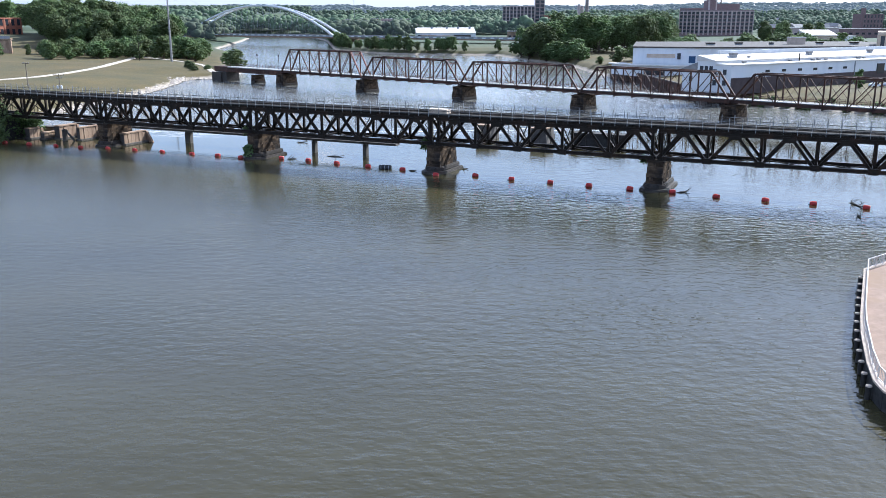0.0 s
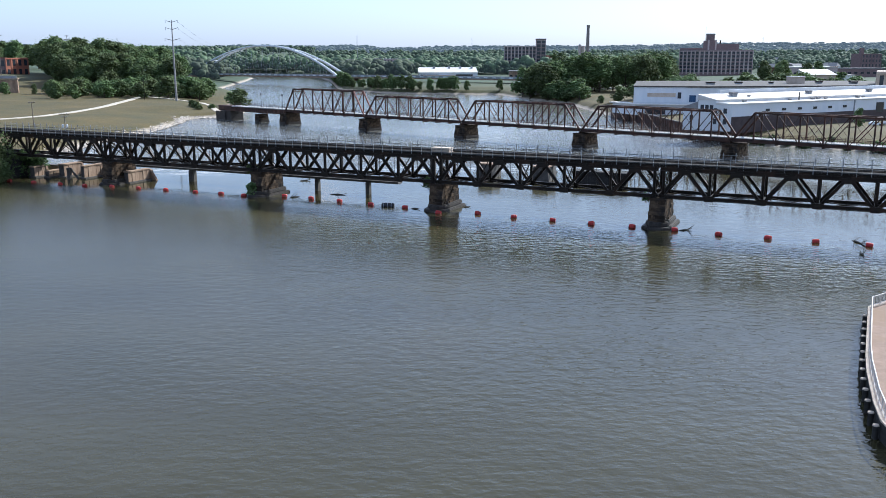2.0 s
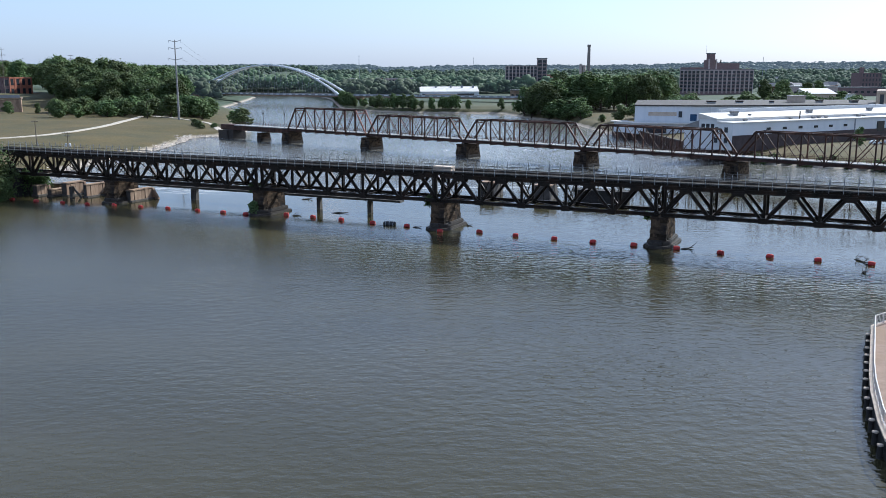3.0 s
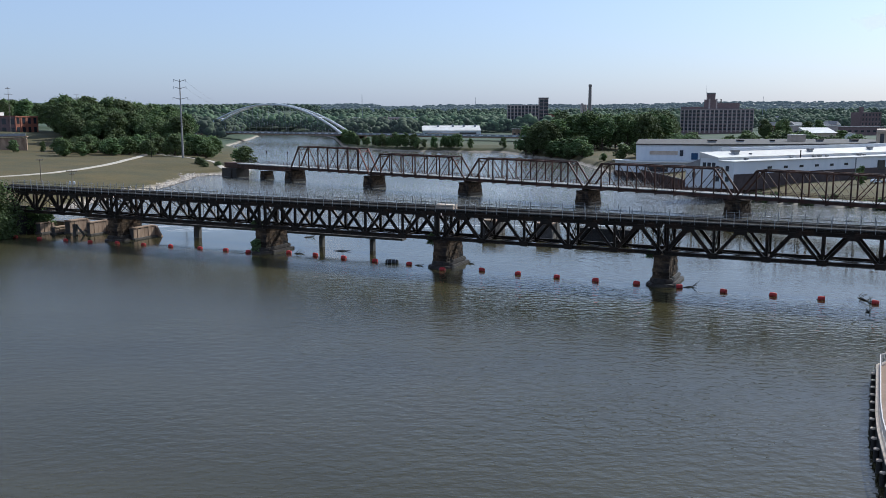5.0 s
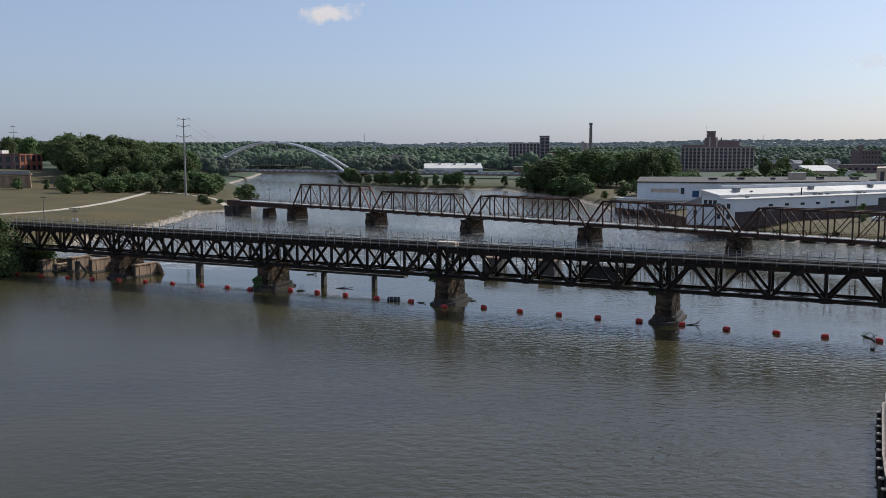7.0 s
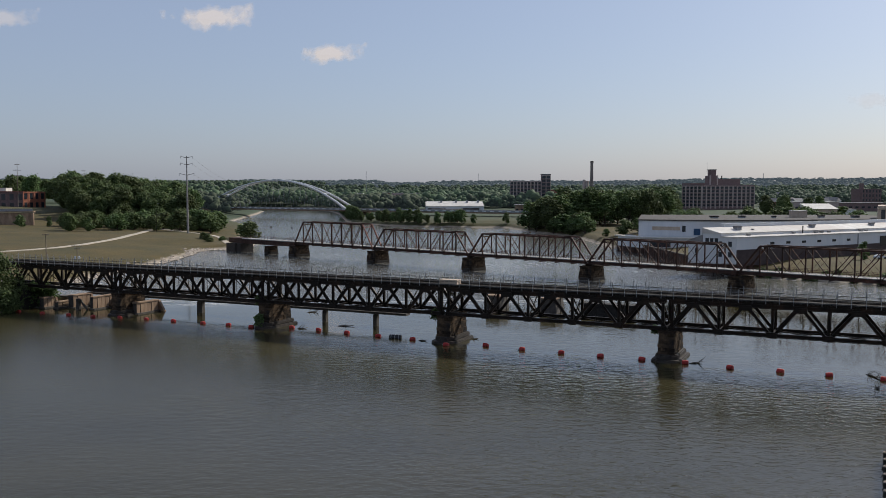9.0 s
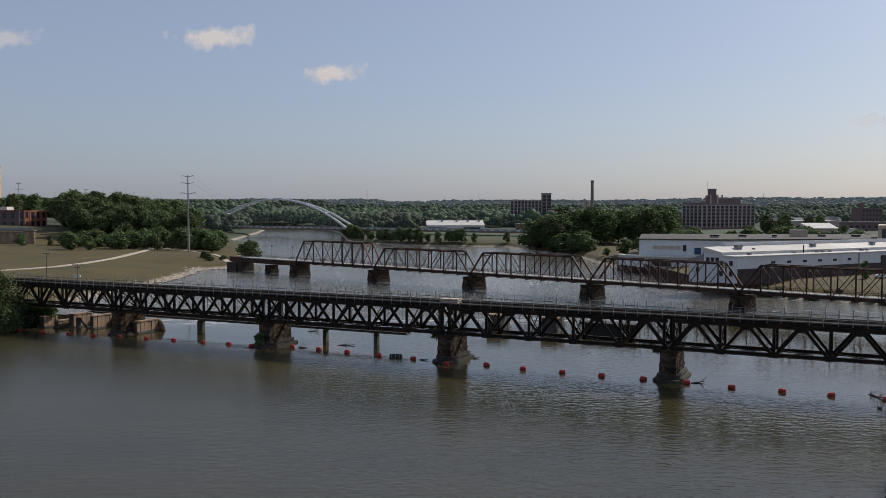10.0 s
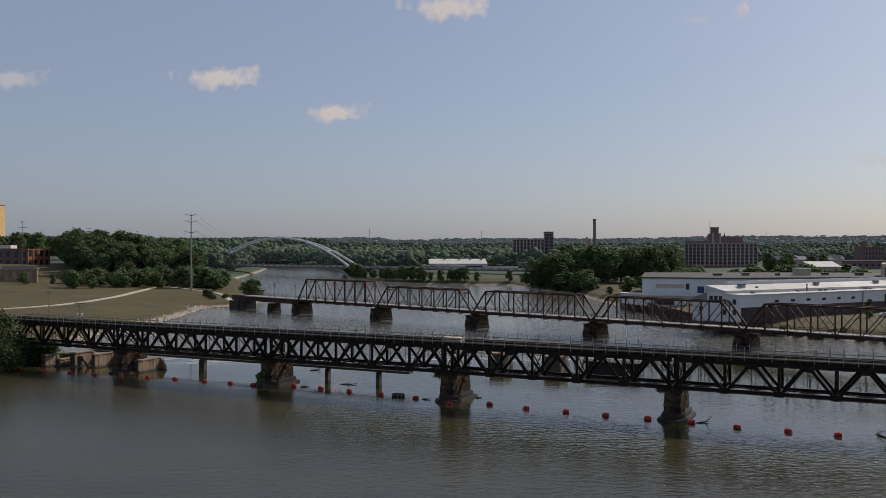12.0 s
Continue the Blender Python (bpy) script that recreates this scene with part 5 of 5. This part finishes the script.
# the yellow tower block on the edge of town
yt = thing("tower_block", "tall yellow ochre tower block", "tower block")
part("body", prism([(-494, 905), (-472.2, 900), (-468, 920), (-490, 925)], 8, 71), YELLOW, yt)
part("parapet", prism([(-494.4, 904.6), (-471.8, 899.6), (-467.6, 920.4), (-490.2, 925.4)], 71, 72), CONCRETE, yt)

# the white warehouse beside the river
wh = thing("warehouse", "long white metal-clad warehouse with stepped white roofs", "warehouse")
A, B = Vector((94.2, 284.5)), Vector((80.5, 292.5))
E1 = Vector((0.866, 0.5))
G = (B - A).normalized()


def plan(*pairs):
    return [tuple(A + E1 * e + G * g) for e, g in pairs]


part("lower_wing", prism(plan((0, 0), (125, 0), (125, 5), (0, 5)), 4, 12.6), WHITE, wh)
part("lower_roof", prism(plan((-0.3, -0.3), (125, -0.3), (125, 5), (-0.3, 5)), 12.6, [12.95, 12.95, 13.2, 13.2]), ROOF_WHITE, wh)
part("base_band", prism(plan((0.02, -0.25), (125, -0.25), (125, 0.02), (0.02, 0.02)), 3.5, 8.75), BAND, wh, "dark brown cladding band")
part("upper_wing", prism(plan((0, 5.02), (100, 5.02), (100, 10.8), (0, 10.8)), 4, [13.9, 13.9, 15.5, 15.5]), WHITE, wh)
part("upper_roof", prism(plan((-0.4, 4.7), (100, 4.7), (100, 10.9), (-0.4, 10.9)), 13.9, [14.1, 14.1, 15.8, 15.8]), ROOF_WHITE, wh)
part("back_wall", prism(plan((10, 11), (104, 11), (104, 12), (10, 12)), 4, 16.9), WHITE, wh)
part("lean_to", prism(plan((0.5, 10.85), (16, 10.85), (16, 15.9), (0.5, 15.9)), 4, [13.2, 13.2, 11.2, 11.2]), WHITE, wh)
part("lean_to_roof", prism(plan((0.2, 10.95), (16, 10.95), (16, 16.2), (0.2, 16.2)), 11.0, [13.5, 13.5, 11.4, 11.4]), ROOF_GREY, wh)
for k, (g0, z) in enumerate(((1.5, 9.8), (4.6, 9.8), (1.5, 6.4), (4.6, 6.4), (5.9, 10.8), (7.4, 10.8), (8.9, 10.8), (12.6, 7.4))):
    w = part("window", prism(plan((0.44 if g0 > 12 else -0.06, g0), (0.6 if g0 > 12 else 0.1, g0), (0.6 if g0 > 12 else 0.1, g0 + 1.1), (0.44 if g0 > 12 else -0.06, g0 + 1.1)), z, z + 1.6), WINDOW, wh)
    part("sill", prism(plan((0.32 if g0 > 12 else -0.18, g0 - 0.1), (0.46 if g0 > 12 else -0.04, g0 - 0.1), (0.46 if g0 > 12 else -0.04, g0 + 1.2), (0.32 if g0 > 12 else -0.18, g0 + 1.2)), z - 0.16, z), GALV, w)
for i in range(6):
    e = 16 + i * 8.0
    part("vent_window", prism(plan((e, -0.12), (e + 1.9, -0.12), (e + 1.9, 0.1), (e, 0.1)), 10.1, 10.9), WINDOW, wh)
part("door", prism(plan((75, -0.32), (79, -0.32), (79, 0.1), (75, 0.1)), 7.8, 11.4), WINDOW, wh, "dark loading door")
sign = part("sign_panel", prism(plan((84, -0.16), (110, -0.16), (110, 0.05), (84, 0.05)), 9.6, 12.2), BEIGE, wh, "pale sign panel with a dark mark")
part("sign_mark", prism(plan((86, -0.24), (89, -0.24), (89, -0.1), (86, -0.1)), 10.3, 11.7), STEEL, sign)
part("sign_bar", prism(plan((90, -0.24), (101, -0.24), (101, -0.1), (90, -0.1)), 10.6, 11.3), STEEL, sign)
part("gutter_pipe", prism(plan((62, -0.3), (62.3, -0.3), (62.3, -0.02), (62, -0.02)), 4, 12.6), GALV, wh)


def roof_unit(e, g0, z, s, label):
    x, y = A + E1 * e + G * g0
    root = thing("roof_unit", label, "roof unit", "ventilators on the warehouse roof", at=pose(x, y, z, 0, 0, 30))
    part("curb", boxed(-s, s, -s * 0.7, s * 0.7, -0.5, s * 0.6), GALV, root)
    part("hood", prism([(-s * 1.15, -s * 0.85), (s * 1.15, -s * 0.85), (s * 1.15, s * 0.85), (-s * 1.15, s * 0.85)], s * 0.6, s * 1.1), ROOF_GREY, root)


for e, g0, z, s in ((12, 8, 15.0, 1.1), (18, 7, 14.7, 0.4), (50, 8, 15.0, 0.9), (84, 8, 15.0, 0.9), (10, 3, 13.1, 0.6), (45, 3.5, 13.1, 0.6), (48, 3.5, 13.1, 0.6), (52, 3.5, 13.1, 0.5), (70, 3.5, 13.1, 0.7), (34, 4, 13.1, 0.5), (73, 3.5, 13.1, 0.5)):
    roof_unit(e, g0, z, s, "grey roof ventilator on the white roof")
vp = thing("vent_pipe", "dark vent pipe on the white roof", "vent pipe", at=pose(*(A + E1 * 38 + G * 3.6), 13))
part("pipe", sweep([(0, 0, -0.5), (0, 0, 2.4)], [0.2, 0.2], 8), STEEL, vp)
part("cowl", sweep([(0, 0, 2.4), (0, 0, 2.8)], [0.35, 0.1], 8), STEEL, vp)

hall = thing("warehouse_hall", "tall white hall with a dark flat roof behind the warehouse", "warehouse")
part("body", prism([(84.6, 385.8), (115, 377), (215, 392), (215, 455), (101.5, 455)], 4, 14.7), WHITE, hall)
part("roof", prism([(84.2, 385.4), (115, 376.6), (215.4, 391.6), (215.4, 455.4), (101.1, 455.4)], 14.7, 15.25), CONC_DARK, hall)
part("loading_panel", prism([(90.1, 384.0), (101.5, 380.7), (101.6, 381.1), (90.2, 384.4)], 10.6, 12.2), BEIGE, hall)
part("door", prism([(102.3, 380.4), (103.7, 380.0), (103.8, 380.4), (102.4, 380.8)], 10.0, 12.6), WINDOW, hall)
for x0, w, z0, z1 in ((107.0, 2.6, 8.6, 11.4), (110.6, 2.8, 8.8, 11.0), (109.2, 0.9, 7.2, 8.4)):
    y0 = 385 - (x0 - 87.3) * 8 / 28
    part("wall_mark", prism([(x0, y0 - 0.2), (x0 + w, y0 - 0.2 - w * 8 / 28), (x0 + w, y0 + 0.1 - w * 8 / 28), (x0, y0 + 0.1)], z0, z1), BLUE, hall, "dark blue painted mark")
dock = thing("loading_dock", "low white loading dock with a flat roof", "loading dock")
part("body", prism([(78, 398), (84.5, 380), (108, 371), (112, 376.4), (86, 384.4), (84, 398)], 3, 7.4), WHITE, dock)
part("roof", prism([(76.5, 398.4), (83.5, 379), (108.4, 370), (112, 376.3), (85.8, 384.3), (84, 398.4)], 7.4, 7.8), ROOF_WHITE, dock)
part("dock_door", prism([(88, 378.2), (96, 375.1), (96.1, 375.4), (88.1, 378.5)], 3.6, 6.4), WINDOW, dock)
for k, (x, y, s) in enumerate(((122, 400, 1.5), (136, 404, 1.3), (175, 410, 1.2), (190, 408, 1.4), (150, 402, 0.8), (205, 402, 1.6))):
    root = thing("roof_unit", "dark ventilator on the flat roof", "roof unit", "ventilators on the hall roof", at=pose(x, y, 15.2))
    part("curb", boxed(-s, s, -s, s, -0.2, 0.7), GALV, root)
    part("hood", boxed(-s * 1.15, s * 1.15, -s * 1.1, s * 1.1, 0.7, 1.2), STEEL, root)
bank = thing("river_wall", "dark sheet-pile river wall below the warehouse", "wall", kind="structure")
bm = bmesh.new()
line = [(81.5, 418), (85.5, 388), (88, 330), (89, 304), (98, 286)]
for (ax, ay), (bx, by) in zip(line, line[1:]):
    n = max(2, int(math.hypot(bx - ax, by - ay) / 1.4))
    for i in range(n):
        t0, t1 = i / n, (i + 1) / n
        o = 0.18 * (i % 2)
        bar((ax + (bx - ax) * t0 - o, ay + (by - ay) * t0, 1.4), (ax + (bx - ax) * t1 - o, ay + (by - ay) * t1, 1.4), 0.4, 5.4, bm)
part("sheet_piles", bm, RUST, bank)
part("cap_beam", bar((81.5, 418, 4.2), (85.5, 388, 4.2), 0.7, 0.4), CONC_DARK, bank)
part("cap_beam", bar((85.5, 388, 4.2), (88, 330, 4.2), 0.7, 0.4), CONC_DARK, bank)
part("cap_beam", bar((88, 330, 4.2), (89, 304, 4.2), 0.7, 0.4), CONC_DARK, bank)
part("cap_beam", bar((89, 304, 4.2), (98, 286, 4.2), 0.7, 0.4), CONC_DARK, bank)


def parked_car(x, y, turn, mat, label):
    root = thing("parked_car", label, "car", "parked cars", at=pose(x, y, float(ground_z(x, y)) + 0.05, 0, 0, turn))
    body = prism([(-2.2, 0.35), (2.2, 0.35), (2.25, 0.75), (1.2, 0.92), (0.6, 1.42), (-1.3, 1.42), (-2.1, 0.95), (-2.25, 0.7)], -0.88, 0.88)
    bmesh.ops.rotate(body, verts=body.verts, cent=(0, 0, 0), matrix=Matrix.Rotation(radians(90), 3, "X"))
    bmesh.ops.recalc_face_normals(body, faces=body.faces)
    bmesh.ops.bevel(body, geom=list(body.edges), offset=0.08, segments=2, affect="EDGES")
    part("body", body, mat, root)
    part("side_glass", boxed(-1.25, 0.65, -0.9, 0.9, 0.95, 1.33), WINDOW, root)
    for a in (-1.4, 1.4):
        for b in (-0.85, 0.85):
            part("wheel", sweep([(a, b - 0.1, 0.33), (a, b + 0.1, 0.33)], [0.33, 0.33], 12), BLACK_PLASTIC, root)


parked_car(148, 299, 20, WHITE, "white saloon car parked beside the warehouse lawn")
parked_car(153, 300, 24, GALV, "silver hatchback car parked beside the warehouse lawn")

# beige block and town houses to the right of the warehouse
bb = thing("beige_block", "beige rendered block with tall window recesses", "building")
part("body", prism([(187.5, 382), (232, 392), (246, 422), (203, 413)], 4, 21.2), BEIGE, bb)
facade(bb, (187.5, 382), (232, 392), 13, 20, 8, 1, BEIGE, 1.2, 0.3, 0.3, 0.35)
sb = thing("stair_house", "small cream stair house on the flat roof", "stair house", at=pose(165, 412, 15.2))
part("body", boxed(-3.5, 3.5, -2, 2, 0, 3.0), BEIGE, sb)
part("roof", boxed(-3.7, 3.7, -2.2, 2.2, 3.0, 3.3), ROOF_WHITE, sb)
ws = thing("white_shed", "low shed with a bright white pitched roof", "shed", at=pose(244, 575, 0))
part("wall", boxed(-9, 9, -7, 7, 4, 15.5), BEIGE, ws)
part("roof", prism([(-9.6, -7.6), (9.6, -7.6), (9.6, 7.6), (-9.6, 7.6)], 15.5, [15.8, 15.8, 19, 19]), ROOF_WHITE, ws)
db = thing("brick_mill", "old dark brick mill with a stub chimney", "mill")
part("body", prism([(425.5, 900), (447.5, 904), (445, 922), (423, 918)], 4, 29.0), BRICK_DARK, db)
facade(db, (425.5, 900), (447.5, 904), 10, 28, 6, 4, BRICK_DARK, 0.8, 0.2, 0.35, 0.4)
part("stub_chimney", prism([(425, 902), (428.5, 902.6), (428.2, 906), (424.7, 905.4)], 4, 34.5), BRICK_DARK, db)


def house(x, y, w, d, h, turn, mat):
    z = float(ground_z(x, y)) - 0.5
    root = thing("house", "distant gabled house among trees", "house", "houses across the valley", at=pose(x, y, z, 0, 0, turn))
    part("wall", boxed(-w / 2, w / 2, -d / 2, d / 2, 0, h), mat, root)
    bm = bmesh.new()
    v = [bm.verts.new(p) for p in ((-w / 2 - 0.5, -d / 2 - 0.5, h), (w / 2 + 0.5, -d / 2 - 0.5, h), (w / 2 + 0.5, d / 2 + 0.5, h), (-w / 2 - 0.5, d / 2 + 0.5, h), (-w / 2 - 0.5, 0, h + d * 0.4), (w / 2 + 0.5, 0, h + d * 0.4))]
    for f in ((0, 1, 5, 4), (2, 3, 4, 5), (1, 2, 5), (3, 0, 4), (3, 2, 1, 0)):
        bm.faces.new([v[i] for i in f])
    part("roof", bm, ROOF_GREY, root)
    for k in (-0.28, 0.1, 0.34):
        part("window", boxed(k * w - 0.6, k * w + 0.6, -d / 2 - 0.05, -d / 2 + 0.1, h * 0.45, h * 0.8), WINDOW, root)


hr = random.Random(5)
for i in range(22):
    y = hr.uniform(950, 1500)
    house(hr.uniform(0.36, 0.52) * y, y, hr.uniform(9, 18), hr.uniform(8, 12), hr.uniform(5, 8), hr.uniform(-40, 40), hr.choice((WHITE, BEIGE, BRICK, PIER_TRIM)))


def flat_block(name, label, x, y, w, d, z0, z1, wall, roof, turn=0, bays=0, floors=1):
    root = thing(name, label, "building", at=pose(x, y, 0, 0, 0, turn))
    part("wall", boxed(-w / 2, w / 2, -d / 2, d / 2, z0, z1), wall, root)
    part("roof", boxed(-w / 2 - 0.4, w / 2 + 0.4, -d / 2 - 0.4, d / 2 + 0.4, z1, z1 + 0.6), roof, root)
    if bays:
        for i in range(bays):
            for j in range(floors):
                a = -w / 2 + (i + 0.25) * w / bays
                za = z1 - (z1 - z0) * 0.55 + j * 3.4
                part("window", boxed(a, a + w / bays * 0.5, -d / 2 - 0.06, -d / 2 + 0.1, za, za + 1.8), WINDOW, root)
    return root


plant_w = flat_block("white_plant", "long low white industrial building beyond the far bank", 9, 950, 62, 26, 2, 9.6, WHITE, ROOF_WHITE, 3)
# slope added to catch the sun and brighten the flat-roofed plant
part("sun_catching_slope", prism([(-31.2, -13.3), (31.2, -13.3), (31.2, 8), (-31.2, 8)], 9.62, [10.3, 10.3, 15.2, 15.2]), ROOF_WHITE, plant_w)
part("glazed_front", boxed(-29, -10, -13.15, -12.9, 4, 8.0), WINDOW, plant_w)
part("door_recess", boxed(8, 26, -13.15, -12.9, 3, 8.2), CONC_DARK, plant_w)
part("lower_front", boxed(-26, 8, -16, -13.02, 2, 7.6), BEIGE, plant_w)
for x in (-14, 2, 14, 26):
    part("roof_vent", boxed(x - 1, x + 1, 2, 4, 13.6, 16.2), GALV, plant_w)
flat_block("grey_shed", "small grey flat-roofed shed beyond the far bank", 83, 905, 24, 14, 2, 12.0, CONCRETE, ROOF_GREY, -4, 5)
flat_block("brick_block", "distant brick block above the trees", -88, 1180, 24, 20, 10, 23.0, BRICK, ROOF_GREY, 5, 6, 2)
flat_block("long_white_block", "distant long white-roofed block above the trees", -50, 1220, 50, 20, 10, 22.5, PIER_TRIM, ROOF_WHITE, 3, 12, 2)
flat_block("pale_block", "distant pale block behind the arch bridge", -135, 1240, 36, 16, 10, 22, PIER_TRIM, ROOF_WHITE, 0, 8, 2)
flat_block("pale_depot", "distant pale depot beyond the warehouse", 330, 800, 46, 20, 6, 17, PIER_TRIM, ROOF_WHITE, 0, 8)
flat_block("pale_shop", "distant low brick shop row", 395, 860, 60, 18, 6, 15, BRICK_DARK, ROOF_GREY, 0, 10)
flat_block("white_store", "distant low white store", 300, 690, 36, 16, 4, 12.5, WHITE, ROOF_WHITE, 0, 6)
for x, y, h in ((-118, 1300, 55), (70, 1900, 62), (505, 1400, 54)):
    root = thing("radio_mast", "thin distant mast on the skyline", "mast", "masts on the skyline", at=pose(x, y, 10))
    part("mast", sweep([(0, 0, 0), (0, 0, h - 10)], [0.45, 0.3], 5), GALV, root)

# ---------------------------------------------------------------- the white arch bridge
arch = thing("arch_bridge", "pale grey twin-rib tied-arch road bridge across the river", "bridge")
P0, P1 = Vector((-257, 938.7, 7.5)), Vector((-87.5, 839, 7.5))
AD = (P1 - P0).normalized()
AS = Vector((-AD.y, AD.x, 0))


def arch_point(t, side, off=0.0):
    lean = 7.5 - 5.5 * math.sin(math.pi * t)
    p = P0.lerp(P1, t) + AS * side * lean
    p.z = 6.0 + 31.2 * 4 * t * (1 - t) + off
    return p


for side in (-1, 1):
    pts = [arch_point(i / 28, side) for i in range(29)]
    part("rib", sweep([tuple(p) for p in pts], [1.25 - 0.35 * math.sin(math.pi * i / 28) for i in range(29)], 6), ARCH_WHITE, arch)
    for i in range(3, 26):
        p = arch_point(i / 28, side)
        q = P0.lerp(P1, i / 28) + AS * side * 7.5
        part("hanger", bar(tuple(p), (q.x, q.y, 8.6), 0.1, 0.1), GALV, arch)
for t in (0.16, 0.3, 0.42, 0.5, 0.58, 0.7, 0.82):
    part("cross_strut", bar(tuple(arch_point(t, -1)), tuple(arch_point(t, 1)), 1.4, 0.9), WHITE, arch)
q0, q1 = P0 - AD * 90, P1 + AD * 190


def along_arch(s0, s1, o0, o1, z0, z1):
    pts = [q0.lerp(q1, s) + AS * o for s, o in ((s0, o0), (s1, o0), (s1, o1), (s0, o1))]
    return prism([(p.x, p.y) for p in pts], z0, z1)


part("deck", along_arch(0, 1, -9, 9, 7.3, 8.9), CONCRETE, arch)
for o in (-9.2, 9.0):
    part("parapet", along_arch(0, 1, o, o + 0.3, 8.5, 10.0), GALV, arch)
n = 60
for i in range(n):
    part("baluster_panel", along_arch((i + 0.1) / n, (i + 0.55) / n, -9.45, -9.22, 8.95, 9.75), WHITE, arch)
for s in (0.205, 0.62):
    part("arch_pier", along_arch(s - 0.008, s + 0.008, -9, 9, -2, 7.3), CONCRETE, arch)

# ---------------------------------------------------------------- fair-weather clouds, miles off
def cloud_material():
    m, n, l, p = shader("glowing_cloud")
    tc = n.new("ShaderNodeTexCoord")
    sub = n.new("ShaderNodeVectorMath")
    sub.operation = "SUBTRACT"
    l.new(tc.outputs["Generated"], sub.inputs[0])
    sub.inputs[1].default_value = (0.5, 0.0, 0.42)
    scl = n.new("ShaderNodeVectorMath")
    scl.operation = "MULTIPLY"
    l.new(sub.outputs[0], scl.inputs[0])
    scl.inputs[1].default_value = (2.1, 0.0, 2.3)
    ln = n.new("ShaderNodeVectorMath")
    ln.operation = "LENGTH"
    l.new(scl.outputs[0], ln.inputs[0])
    body = calc(n, l, "SUBTRACT", 0.72, ln.outputs["Value"])
    puff = noise_node(n, l, 0.009, 4.0, 0.5)
    dens = calc(n, l, "MULTIPLY_ADD", calc(n, l, "SUBTRACT", puff, 0.5), 2.0, body)
    alpha = calc(n, l, "MULTIPLY", dens, 2.2, clamp=True)
    info = n.new("ShaderNodeObjectInfo")
    alpha = calc(n, l, "MULTIPLY", alpha, info.outputs["Alpha"])
    p.inputs["Base Color"].default_value = (0.2, 0.2, 0.2, 1)
    p.inputs["Roughness"].default_value = 1.0
    # sunlight on the cloud is put in as warm white emission
    p.inputs["Emission Color"].default_value = (1.0, 0.9, 0.86, 1)
    p.inputs["Emission Strength"].default_value = 0.62
    l.new(alpha, p.inputs["Alpha"])
    return m


CLOUD = cloud_material()


def cloud(x, z, w, h, thick):
    y = 4600.0
    bm = bmesh.new()
    v = [[bm.verts.new((-w / 2 + w * i / 6, 18 * math.sin(i * 1.3 + j), -h / 2 + h * j / 3)) for i in range(7)] for j in range(4)]
    for j in range(3):
        for i in range(6):
            bm.faces.new((v[j][i], v[j][i + 1], v[j + 1][i + 1], v[j + 1][i]))
    ob = part("cloud", bm, CLOUD, None)
    ob.matrix_basis = pose(x, y, z)
    ob.color = (1, 1, 1, thick)
    tagged(ob, "small white fair-weather cloud over the skyline", "cloud", "clouds", "structure")


cloud(-1203, 936, 614, 200, 0.95)
cloud(-599, 749, 444, 163, 1.0)
cloud(-0, 1306, 682, 223, 1.0)
cloud(-2291, 927, 444, 163, 0.55)
cloud(1545, 1295, 119, 156, 0.5)
cloud(1309, 1228, 256, 89, 0.3)
cloud(2225, 509, 358, 141, 0.3)
